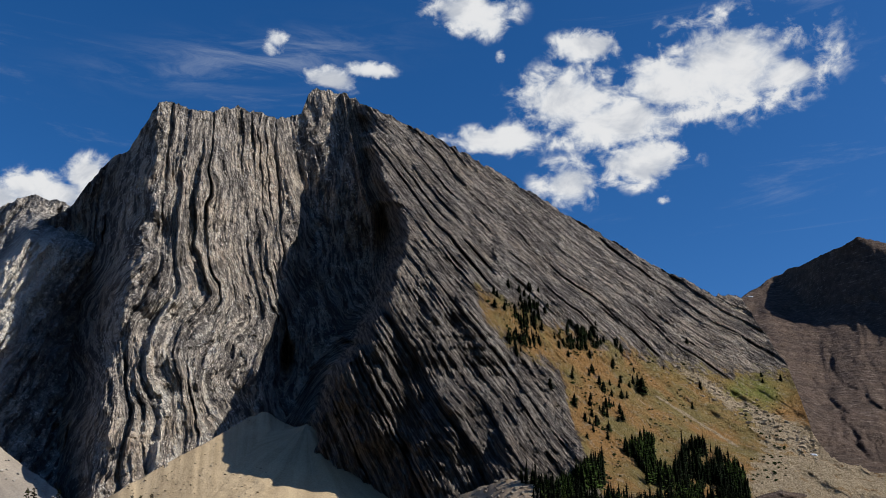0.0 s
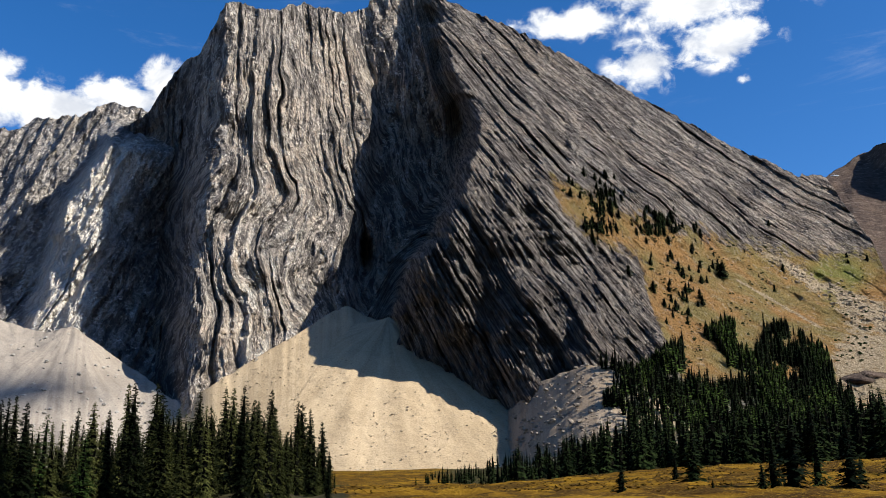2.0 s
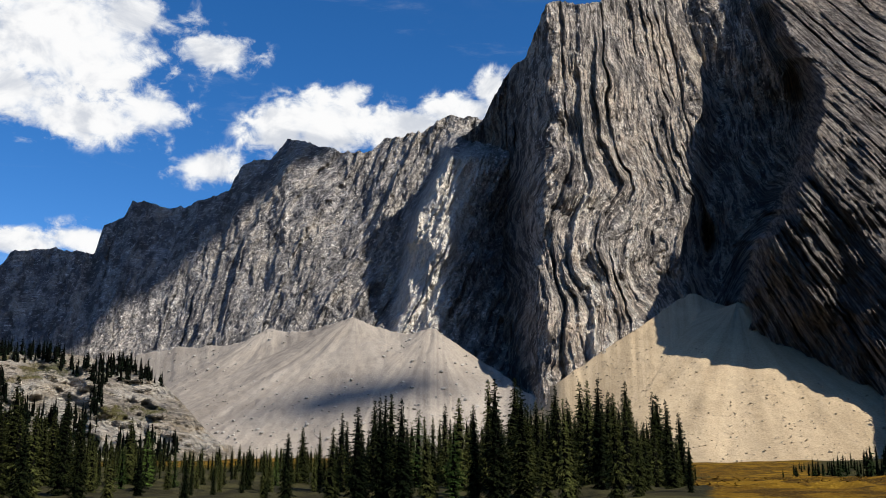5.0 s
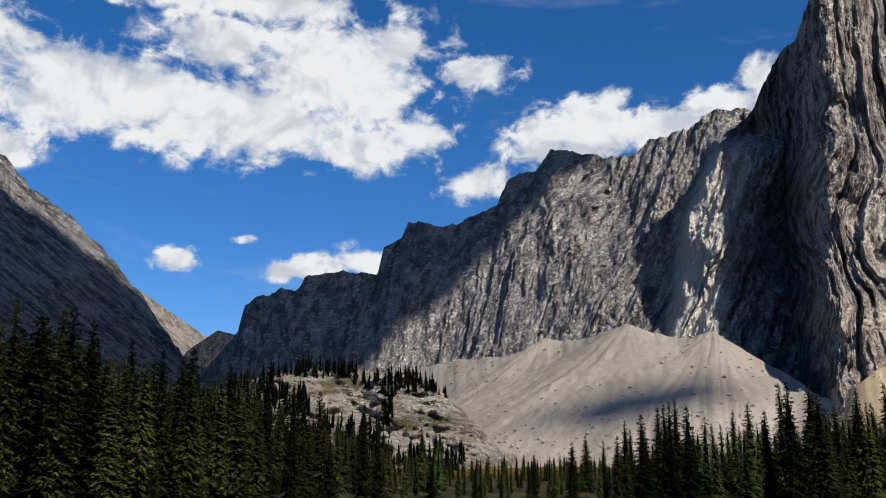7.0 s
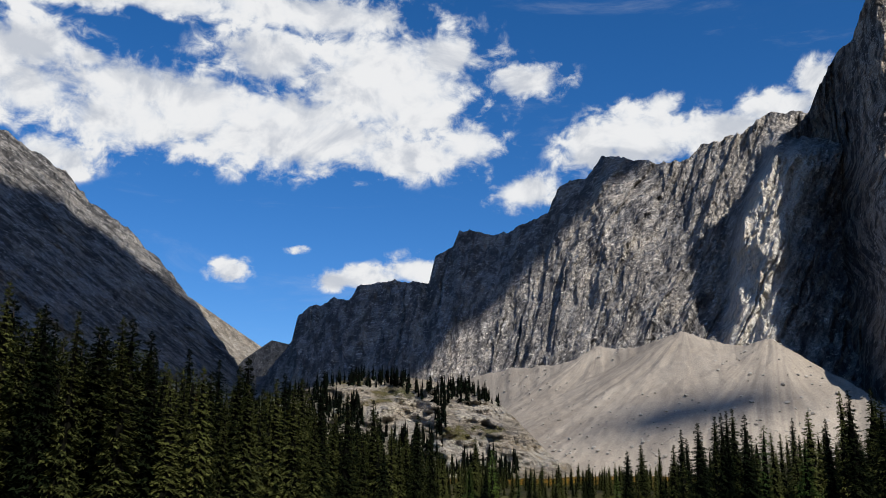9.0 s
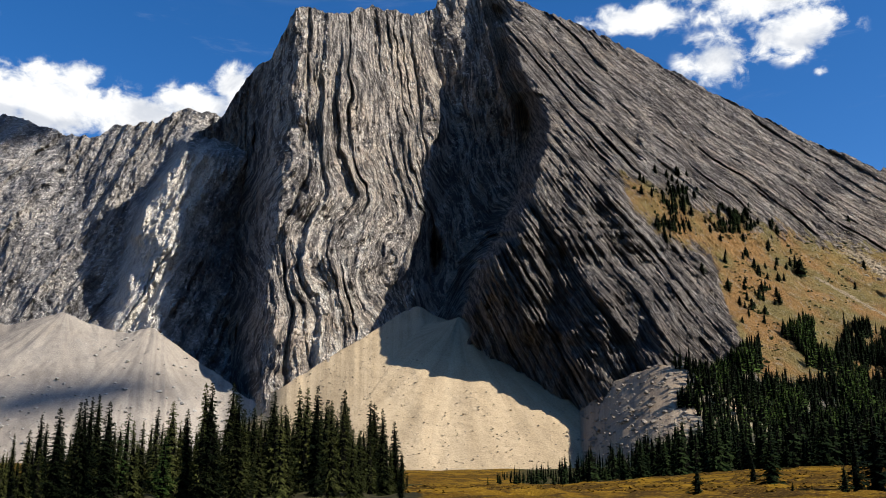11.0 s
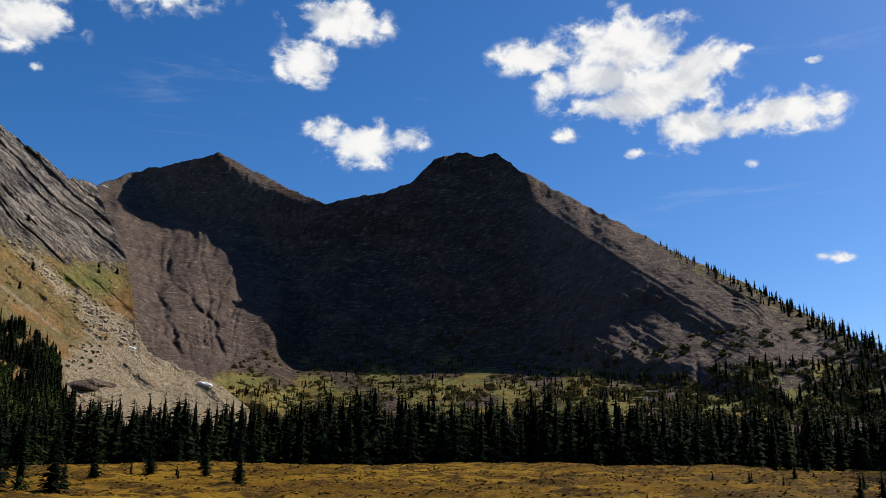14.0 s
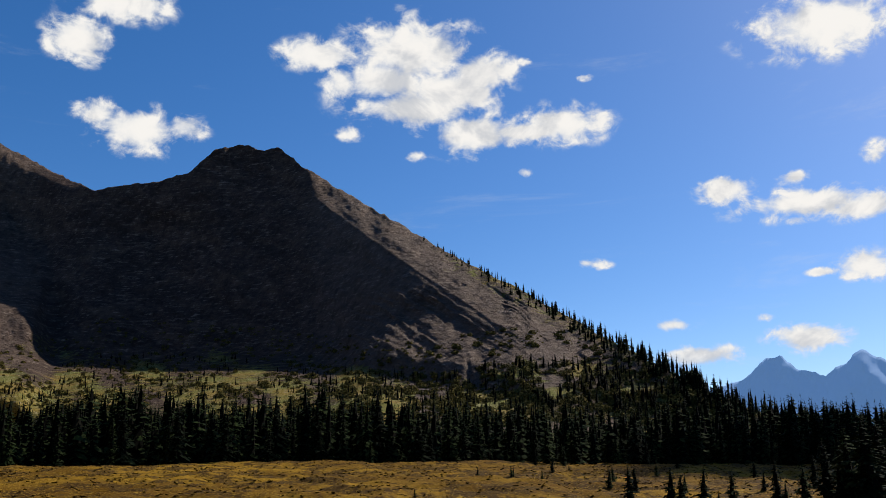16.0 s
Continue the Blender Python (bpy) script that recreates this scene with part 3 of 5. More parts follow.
pillar = curve_of((-0.7, 0), (-0.3, 0.10), (0.15, 0.92), (0.8, 1.0), (4, 0.9), (8, 0.72), (13, 0.42), (18, 0.2), (22, 0.05), (24, 0), soft=0.25)
pillar_lift = curve_of((0, -14), (0.1, -70), (0.25, -134), (0.34, -155), (0.5, -180), (0.64, -186), (0.75, -168), (0.9, -85), (1.0, -10), soft=0.05)


def turf_main(a, e):
    """Where grass and rubble cover the eastern slope."""
    low = curve_of((0.5, 20), (2.8, 15.5), (4.9, 13.4), (7.2, 12.6), (8.0, 9.0), (9.5, 5.0), (24, 2.0))(a)
    high = curve_of((0.5, 20), (6, 17.0), (10, 15.4), (14.5, 13.9), (18, 12.9), (20, 12.4), (24, 10.0), (31, 9))(a)
    return step(a, 0, 3.0) * step(e, low - 1.2, low + 1.6) * (1 - step(e, high - 2.4, high + 1.2))


def relief_main(a, e, v, r):
    s = beds_main(a, e)
    rock = 1 - np.maximum(0.9 * turf_main(a, e), 0.95 * step(a, 14, 19) * (1 - step(e, 8, 13)))
    patchy = 0.75 + 0.4 * vnoise(a * 0.5, e * 0.3, 3)
    t = step(a - pillar_edge(e), -1.6, -0.1)
    s = s + (0.10 - 0.06 * t) * fbm(a * 2.2, e * 1.3, 3, 19)
    slabby = np.clip(0.55 + 1.3 * vnoise(a * 0.33, e * 0.22, 5), 0.12, 1.25)
    thin = np.clip(0.5 + 1.2 * vnoise(a * 0.6 + 9, e * 0.3, 6), 0.1, 1.2)
    d = (-15.0 * bedded(-s * 0.6, 301, 0.88) * patchy * slabby - 14.0 * bedded(-s * 0.23, 321, 0.86) - 4.5 * bedded(-s * 1.7, 311, 0.85) * thin) * (1 - t)
    d = d + (-8.0 * bedded(-s * 0.7, 301, 0.86) * patchy * slabby - 13.0 * bedded(-s * 0.21, 321, 0.86) - 2.4 * bedded(-s * 2.0, 311, 0.84) * thin) * t
    d = d + 12.0 * (clefts(-s * 0.6, 301) * (1 - t) + clefts(-s * 0.7, 301) * t) * np.clip(0.4 + 1.1 * vnoise(a * 0.8, e * 0.5, 13), 0, 1.2)
    # flutes broken along the beds, and blocks split by joints
    d = d - 1.7 * ridged(s * 1.7, e * 0.45, 3, 12) - 0.4 * ridged(s * 5.0, e * 1.4, 2, 14)
    row = np.floor(s * 2.0 + 0.3 * vnoise(a, e, 22))
    d = d - 2.4 * lattice(row, np.floor(e * 0.7 + 5 * lattice(row, 0 * row, 24)), 25) - 0.6 * lattice(np.floor(s * 5.0), np.floor(e * 2.2 + 3 * lattice(np.floor(s * 5.0), 0 * s, 26)), 27)
    d = d + 9.0 * fbm(a * 0.45, e * 0.3, 3, 11) + 0.8 * fbm(a * 4.0, e * 3.0, 3, 15)
    d = d * rock + (1 - rock) * (3.0 * fbm(a * 0.9, e * 1.6, 5, 23) - 2.6 * ridged((e + 0.72 * a) * 0.9, (a - e) * 0.16, 3, 29) * (0.5 + 0.8 * step(a, 10, 16)))
    upper = 1 - step(v, 0.6, 1.05)
    rim, lip = gully_rim(e) + 0.25 * vnoise(e * 0.8, 0 * e, 33), pillar_edge(e) + 0.3 * vnoise(e * 0.9, 0 * e, 35) + 0.12 * vnoise(e * 3.1, 0 * e, 36)
    across = np.clip((a - rim) / (lip - rim), 0, 1)
    d = d + 58 * step(a, rim - 0.4, rim + 0.8) * (1 - step(a, lip - 0.2, lip + 0.8)) * (1 - 0.95 * across * step(e, 20, 24.5)) * (0.75 + 0.25 * upper)
    # the sharp pillar east of the gully
    d = d + pillar(a - lip) * pillar_lift(np.clip(v, 0, 1))
    # the western edge of the buttress stands out like a prow
    d = d + 60 * step(-a, 19.9 - 0.03 * (e - 10), 22.3) * upper
    # dark cleft beside the gully
    return d + 75 * np.exp(-(((a + 9.7) / 0.4) ** 2) - ((e - 13.2) / 1.3) ** 2)


def attrs_main(a, e, v, r):
    turf = np.maximum(turf_main(a, e), step(a, 13, 17) * (1 - step(e, 11, 14)))
    bare = np.maximum(np.exp(-(((e - (12.5 - 0.72 * (a - 14.8)) + 0.3 * vnoise(a, e, 431)) / 0.55) ** 2)) * step(a, 13, 15.5), np.exp(-(((e - (11.1 - 0.71 * (a - 13.1))) / 0.13) ** 2)) * step(a, 12, 13.2) * (1 - step(a, 17, 18)))
    green = np.exp(-(((e - 10.9) / 1.3) ** 2) - ((a - 18.3) / 1.6) ** 2) + 0.6 * np.exp(-(((e - 12.6) / 0.7) ** 2) - ((a - 15) / 1.2) ** 2)
    low = step(a, 15, 18) * (1 - step(e, 6.3, 8.0))
    fan_r = step(a, 17.5, 19) * (1 - step(e, 9.0, 10.5))
    s = beds_main(a, e) + 0.12 * vnoise(a * 1.7, e * 1.1, 433)
    fold_beds = sum(np.exp(-(((s - at) / wide) ** 2)) for at, wide in ((-18.5, 0.3), (-17.3, 0.2), (-15.4, 0.22), (-14.2, 0.16))) * (1 - step(e, 15.5, 19)) * (1 - step(a, -12.5, -10.5))
    # weathered slabs east of the edge; shade painted on western flank and low wedge
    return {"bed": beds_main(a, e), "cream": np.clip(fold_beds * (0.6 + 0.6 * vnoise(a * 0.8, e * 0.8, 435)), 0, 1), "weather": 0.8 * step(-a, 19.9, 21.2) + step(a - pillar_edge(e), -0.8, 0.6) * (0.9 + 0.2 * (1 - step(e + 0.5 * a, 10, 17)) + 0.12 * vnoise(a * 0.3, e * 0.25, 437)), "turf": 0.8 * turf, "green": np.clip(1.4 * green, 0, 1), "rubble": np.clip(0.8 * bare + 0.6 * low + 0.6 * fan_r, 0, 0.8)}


main_mountain = Slope((-26, 30.5), main_foot, lambda a: main_skyline(a) + 0.10 * ridged(a * 1.9, a * 0, 3, 8), main_near, main_far, 1.0, relief_main, main_span)
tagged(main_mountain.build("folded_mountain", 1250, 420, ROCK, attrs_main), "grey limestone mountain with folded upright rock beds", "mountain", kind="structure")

# ---- the long ridge to the west ----
ridge_skyline = curve_of(
    (-56.5, 6.5), (-55.0, 8.8), (-54.7, 10.3), (-52.8, 11.2), (-51.6, 11.3), (-50.9, 12.2), (-49.5, 12.5), (-46.7, 12.2), (-46.3, 13.9), (-45.2, 14.5), (-44.8, 15.6), (-42.6, 15.2), (-41.0, 15.8),
    (-39.2, 16.5), (-38.4, 18.2), (-36.7, 18.5), (-35.7, 19.8), (-34.6, 19.7), (-32.1, 19.2), (-30.4, 19.3), (-29.5, 20.0), (-27.2, 20.5), (-25.5, 21.4), (-23.3, 21.2), (-18, 21.2),
)
ridge_foot = curve_of((-57, 3.0), (-50, 3.5), (-44, 4.0), (-38, 4.5), (-32, 4.5), (-26, 3.0), (-18, 2))
ridge_near = curve_of((-57, 1050), (-50, 930), (-44, 860), (-38, 750), (-32, 665), (-26, 600), (-18, 620), soft=1.5)
ridge_far = curve_of((-57, 1150), (-50, 1080), (-44, 1060), (-38, 970), (-32, 890), (-26, 810), (-18, 830), soft=1.5)


def beds_ridge(a, e):
    lean = curve_of((-54, 0.06), (-39, 0.30), (-31, 0.58), (-26, 0.5), soft=2.0)(a)
    return 0.55 * (a - lean * (e - 12) + 0.3 * fbm(a * 0.35, e * 0.2, 3, 61) + 0.15 * faults(a, e, 421))


rib_line = curve_of((6, -27.7), (9, -27.6), (12.5, -27.1), (15.5, -26.3), (18.5, -24.7), (21, -23.5), soft=0.6)


def relief_ridge(a, e, v, r):
    s = beds_ridge(a, e)
    s = s + 0.05 * fbm(a * 2.5, e * 1.5, 3, 58)
    off = a - rib_line(e) - 0.3 * vnoise(e * 0.7, 0 * e, 62) - 0.12 * vnoise(e * 2.4, 0 * e, 63)
    rib = step(off, -1.7, -0.8) * (1 - 0.8 * step(off, 1.8, 5.5)) * (1 - step(e, 18.8, 20.8))
    patchy = 0.7 + 0.5 * vnoise(a * 0.35, e * 0.3, 50)
    d = (-20.0 * bedded(-s * 0.8 + 0.15, 331, 0.84) * patchy - 6.0 * bedded(-s * 2.3, 341, 0.82)) * (1 - 0.5 * rib)
    d = d - 3.6 * ridged(s * 2.6, e * 0.10, 3, 52) - 0.8 * ridged(s * 9.0, e * 0.3, 2, 54)
    # the pale rib that stands out beside the folded mountain
    d = d - (34 + 5 * np.clip(e - 11, 0, 8)) * rib
    d = d + 7.0 * clefts(-s * 2.3, 341) * (0.5 + 0.6 * vnoise(a * 0.3, e * 0.25, 57))
    row = np.floor(s * 4.5)
    d = d - 1.6 * lattice(row, np.floor(e * 0.35 + 5 * lattice(row, 0 * row, 56)), 59) - 0.8 * lattice(np.floor(s * 10), np.floor(e * 1.7 + 5 * lattice(np.floor(s * 10), 0 * s, 56)), 60)
    return d + 6.0 * fbm(a * 0.5, e * 0.25, 3, 51) + 0.9 * fbm(a * 4.0, e * 3.0, 3, 55)


west_ridge = Slope((-57, -18), ridge_foot, lambda a: ridge_skyline(a) + 0.12 * ridged(a * 1.3, a * 0, 3, 18), ridge_near, ridge_far, 1.0, relief_ridge)
tagged(west_ridge.build("west_ridge", 860, 260, ROCK_GREY, lambda a, e, v, r: {"bed": beds_ridge(a, e) * 2, "cream": 1.1 * step(a - rib_line(e), -1.8, -0.9) * (1 - step(a - rib_line(e), 1.0, 2.5)) * (1 - step(e, 18.5, 20)), "turf": 0 * a, "rubble": 0 * a}), "long jagged grey limestone ridge above scree", "mountain ridge", kind="structure")

# ---- the western mountain and the hills in the gap ----
def relief_far_left(a, e, v, r):
    s = 0.7 * (a * 0.68 + e + 0.22 * fbm(a * 0.35, e * 0.35, 3, 71))
    patchy = 0.55 + 0.6 * vnoise(a * 0.3, e * 0.35, 72)
    d = (-17 * bedded(-s * 0.9, 75, 0.85) - 8 * bedded(-s * 3.1, 77, 0.8)) * patchy - 1.5 * ridged(s * 5.0, (a - e) * 0.3, 2, 78)
    cross = np.floor(s * 3.0)
    d = d - 4.0 * lattice(cross, np.floor(a * 0.8 + 4 * lattice(cross, 0 * cross, 79)), 80)
    return d + 14 * fbm(a * 0.25, e * 0.25, 3, 73) + 2.5 * ridged(a * 1.6, e * 1.6, 3, 74)


far_left = Slope(
    (-100, -55.5), curve_of((-100, 2.0), (-56, 3.0)),
    lambda a: curve_of((-100, 9), (-90, 15), (-80, 19.6), (-77.2, 21.0), (-75.2, 20.4), (-71.9, 19.2), (-68.8, 17.6), (-67.4, 16.2), (-64.6, 14.4), (-63.1, 13.1), (-61.1, 11.0), (-58.5, 7.6), (-55.5, 4))(a) + 0.14 * ridged(a * 1.5, a * 0, 3, 28),
    curve_of((-100, 500), (-75, 560), (-60, 800), (-55, 950)), curve_of((-100, 900), (-77, 1050), (-60, 1150), (-55, 1150)), 0.9, relief_far_left,
)
tagged(far_left.build("west_mountain", 360, 150, ROCK_SLAB, lambda a, e, v, r: {"bed": 1.4 * (a * 0.75 + e), "turf": 0 * a, "rubble": 0 * a}), "steep grey limestone mountain flank with slanting slabs", "mountain", kind="structure")
pale_hill = Slope((-64, -54), curve_of((-64, 3), (-54, 3)), curve_of((-64, 12.0), (-61.1, 11.0), (-59.2, 9.8), (-56.8, 8.3), (-55, 6.5), (-54, 5)), lambda a: 1500 + 0 * a, lambda a: 1900 + 0 * a, 1.0, lambda a, e, v, r: 12 * fbm(a * 0.8, e * 0.8, 4, 83))
tagged(pale_hill.build("pale_hill", 120, 70, ROCK_PALE, lambda a, e, v, r: {"bed": a + e, "turf": 0 * a, "rubble": 0 * a}), "pale sunlit limestone hill far behind the gap", "hill", kind="structure")
dark_hill = Slope((-59, -52), curve_of((-59, 3), (-52, 3)), curve_of((-59, 6.0), (-57.8, 7.5), (-56.2, 8.7), (-54.7, 8.4), (-52, 7.5)), lambda a: 1250 + 0 * a, lambda a: 1400 + 0 * a, 1.0, lambda a, e, v, r: 14 * fbm(a * 0.9, e * 0.8, 4, 93))
tagged(dark_hill.build("dark_hill", 110, 60, ROCK_SHADED, lambda a, e, v, r: {"bed": a * 1.5, "turf": 0 * a, "rubble": 0 * a}), "dark grey rocky knoll in the gap", "hill", kind="structure")

# ---- the dark eastern mountain ----
east_skyline = curve_of(
    (15, 14.0), (17.5, 16.0), (18.6, 16.8), (20.6, 17.7), (24.4, 18.9), (25.2, 19.3), (26.6, 18.8), (29.4, 17.6), (32.2, 16.7), (34.3, 17.2), (35.7, 17.5), (37.4, 18.1), (39.0, 19.6), (41.0, 20.1), (42.0, 19.7), (42.9, 20.0),
    (44.7, 18.8), (47.1, 17.5), (50.2, 15.85), (53.9, 13.7), (57.4, 11.9), (60.8, 9.9), (64.1, 8.0), (67.3, 6.1), (70.4, 4.3), (73.4, 3.2), (76.3, 2.4), (82, 1.8), (90, 1.4),
)
east_foot = lambda a: 0.9 + 0 * a
east_near = curve_of((15, 480), (21, 560), (26, 640), (30, 600), (34, 480), (42, 400), (50, 350), (60, 310), (72, 250), (90, 230), soft=3)
east_far = curve_of((15, 1800), (18.5, 1780), (25, 1620), (28, 1570), (32, 1420), (41, 1250), (44, 1150), (50, 900), (57, 680), (64, 510), (70, 400), (76, 310), (90, 270), soft=1.5)


east_span = curve_of((15, 16.5), (21, 17.8), (25, 18.6), (30, 18.0), (35, 18.0), (41, 19.4), (45, 18.4), (50, 15.8), (57, 12.0), (64, 8.1), (70, 4.8), (76, 2.8), (90, 1.6), soft=3)


def beds_east(a, e):
    return 0.9 * (0.62 * a + e + 0.5 * fbm(a * 0.3, e * 0.3, 3, 101))


sunny = curve_of((40, 24), (42.8, 21.4), (44.33, 19.1), (45.66, 17.4), (46.66, 16.3), (49.67, 14.6), (52.84, 12.46), (55.84, 10.33), (58.67, 8.26), (62, 6), (90, 0), soft=0.5)
sunny_west = curve_of((24, 22), (25.4, 19.3), (26.4, 18.5), (28.5, 17.35), (30.5, 16.75), (31.8, 16.7), (32.4, 22), (90, 22), soft=0.2)
bowl_top = curve_of((15, 20), (20, 17.6), (22.4, 15.6), (26.6, 15.5), (29.8, 13.2), (31.0, 9))
sunny_foot = curve_of((44, 8.0), (47.5, 9.4), (50.4, 10.1), (52.7, 10.1), (55.8, 9.4), (58.7, 8.2), (62, 6.4), (68, 4))
STREAMS = [
    curve_of((6.9, 26.7), (7.3, 26.4), (8.9, 25.9), (9.9, 25.0), (11, 23.6), (11.6, 23.1), (13.3, 22.9), (15, 22.6)),
    curve_of((6.5, 26.3), (7.2, 24.2), (8.5, 23.3), (9.7, 23.0), (11, 22.3), (14, 21.2)),
    curve_of((9.6, 25.4), (10.2, 25.3), (11.2, 26.0), (12.6, 26.9), (14, 27.5)),
    curve_of((7.0, 26.4), (7.6, 25.4), (9.0, 25.2), (9.8, 25.0), (12, 24.0), (13.5, 24.3)),
]


def ease(x):
    """Zero below nought, rising one for one above it, round in between."""
    return np.logaddexp(0, 4 * x) / 4


def relief_east(a, e, v, r):
    calm = 1 - 0.8 * step(a, 42, 46)
    d = 12 * fbm(a * 0.22, e * 0.22, 3, 103) + (2.0 * fbm(a * 1.5, e * 2.0, 3, 107) + 1.2 * ridged(a * 3.0, e * 1.0, 3, 108)) * calm
    d = d - 2.4 * ridged((e + 0.66 * a) * 1.5, a * 0.14, 3, 111) * (1 - calm)
    rough = 0.22 * fbm(a * 0.9, e * 0.9, 3, 104)
    # crest slopes that lie back from the dark face
    d = d + 45 * np.minimum(ease(e - sunny(a) + rough), 4.5) * (1 - step(a, 62, 70)) + 50 * np.minimum(ease(e - sunny_west(a) + 0.3 * rough), 1.5) * (1 - step(a, 31, 32.5))
    # the slope flattens into a fan at its eastern foot
    d = d - 28 * np.minimum(ease(sunny_foot(a) - e + 1.2 * rough), 2.6) * step(a, 45.5, 49) * (1 - step(a, 60, 66))
    d = d - 25 * np.exp(-(((a - 31.5) / 3.0) ** 2)) * (1 - step(e, 12, 17))
    d = d - 24 * ease(np.minimum(e, sunny_west(a)) - 14.0) * step(a, 20.5, 23.5) * (1 - step(a, 33, 44))
    # the open bowl under the pass
    top = bowl_top(a) + rough
    d = d + np.clip(28.0 * (np.minimum(a, 30.6) - 30.6), -330, 0) * (1 - np.clip((e - top + 7.0) / 7.0, 0, 1)) * step(e, 3, 6) - 120 * (1 - step(a, 29.0, 31.4)) * (1 - np.clip((e - top + 5.0) / 5.0, 0, 1)) * step(e, 3, 6)
    slab = step(a, 44, 49) * (1 - step(a, 58, 63)) * step(e, 6.5, 8.5) * (1 - step(e, 12.5, 15.5)) * np.clip(0.75 + 0.7 * vnoise(a * 0.5, e * 0.9, 106), 0, 1)
    d = d - (14 * bedded(beds_east(a, e) * 1.7, 105, 0.82) + 2 * ridged(beds_east(a, e) * 5, a * 0.5, 2, 110)) * slab
    # stream gullies that gather at the valley's head
    for k, line in enumerate(STREAMS):
        off = a - line(e) - 0.25 * vnoise(e * 1.3, 0 * e, 109 + k) - 0.14 * vnoise(e * 4.0, 0 * e, 119 + k)
        d = d + (10 - 1.5 * k) * np.exp(-((off / (0.15 - 0.02 * k)) ** 2)) * step(e, 5, 6) * (1 - step(e, 12, 15))
    turn, dist = np.degrees(np.arctan2(a - 26.3, e - 4.0)), np.hypot(a - 26.3, e - 4.0)
    runnel = np.clip(ridged(turn * 0.16 + 0.3 * vnoise(dist * 0.9, turn * 0.03, 127), dist * 0.12, 2, 129) - 0.7, 0, 1)
    d = d + 11 * runnel * step(dist, 1.5, 3.5) * (1 - step(dist, 11, 14)) * (1 - step(a, 27, 29.5))
    # small gullies cut into the eastern fan
    for g in (47.7, 50.6, 54.7):
        d = d + 5 * np.exp(-(((a - g - 0.12 * (8 - e)) / 0.17) ** 2)) * step(e, 4.5, 5.5) * (1 - step(e, 7.2, 8.6))
    return d * np.minimum(1, r / 700)


def attrs_east(a, e, v, r):
    lim = curve_of((15, 4), (24, 5.2), (28, 7.6), (34, 7.6), (40, 7.6), (47, 7.2), (52, 6.0), (60, 7.2), (66, 7), (90, 6))(a) + 0.9 * fbm(a * 0.4, e * 0.5, 3, 121)
    crest = np.exp(-((east_skyline(a) - e) / 1.6) ** 2) * step(a, 48, 56) * 0.5
    # sunlight painted pale into the bowl and the slope east of the summits
    return {"bed": beds_east(a, e), "turf": np.maximum(0.85 * (1 - step(e, lim - 1.0, lim + 0.8)) * (0.75 + 0.5 * vnoise(a * 0.5, e * 1.2, 125)), crest), "cream": np.maximum(0.24 * (1 - step(a, 27, 31)), 0.42 * step(a, 43, 48)), "rubble": 0 * a}


east_mountain = Slope((15, 90), east_foot, lambda a: east_skyline(a) + 0.07 * ridged(a * 1.4, a * 0, 3, 38), east_near, east_far, 1.0, relief_east, east_span, curve_of((0, 0), (0.2, 0.16), (0.29, 0.36), (0.36, 0.6), (1, 1), (1.2, 1.08), soft=0.05))
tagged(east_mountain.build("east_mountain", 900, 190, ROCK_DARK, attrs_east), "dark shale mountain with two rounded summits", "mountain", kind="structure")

# ---- scree ----
def scree(name, az, top, reach, steep, mat, label, cols, rows, lump=1.0, seed=0, cones=(), lower=0.0, spread=0.0):
    """Rubble resting against the rock (height angle top, distance reach), with cones fanning out from heading, height angle and distance."""
    a = np.linspace(*az, cols)[None, :]
    k = np.linspace(0, 1, rows)[:, None]
    rt = reach(a)
    zt = EYE + rt * np.tan(np.radians(top(a))) - lower
    rf = rt - (np.max(zt) + 4) / steep - 30 - 130000 * spread
    r = rt + (rf - rt) * k
    z = zt - steep * (rt - r) * (1 - spread * (rt - r))
    run = a * 2.0 + 0 * k
    ar = np.radians(np.broadcast_to(a, r.shape))
    x, y = r * np.sin(ar), r * np.cos(ar)
    for ca, ce, cr in cones:
        px, py, pz = (float(q) for q in place(np.array(ca), np.array(ce), cr))
        dist = np.hypot(x - px, y - py)
        zc = pz - steep * dist * (1 - 0.00035 * dist)
        inside = zc > z
        run = np.where(inside, np.degrees(np.arctan2(x - px, py - y)) * 0.12 + ca, run)
        z = np.logaddexp(z * 0.1, zc * 0.1) / 0.1
    z = z + lump * (1.3 * fbm(x * 0.03, y * 0.03, 4, seed) + 0.35 * vnoise(x * 0.3, y * 0.3, seed + 9) + 0.7 * vnoise(run * 1.2, r * 0.01, seed + 11) * (len(cones) > 0))
    r, z, run = np.concatenate([rt + 60, r]), np.concatenate([z[:1] + 1, z]), np.concatenate([run[:1], run])
    ar = np.radians(np.broadcast_to(a, r.shape))
    co = np.stack([r * np.sin(ar), r * np.cos(ar), np.maximum(z, -9)], -1).reshape(-1, 3)
    ob = new(name, mesh_from(name, co, grid_faces(rows + 1, cols)[:, ::-1], mat, {"bed": run}))
    return tagged(ob, label, "scree slope", kind="structure")


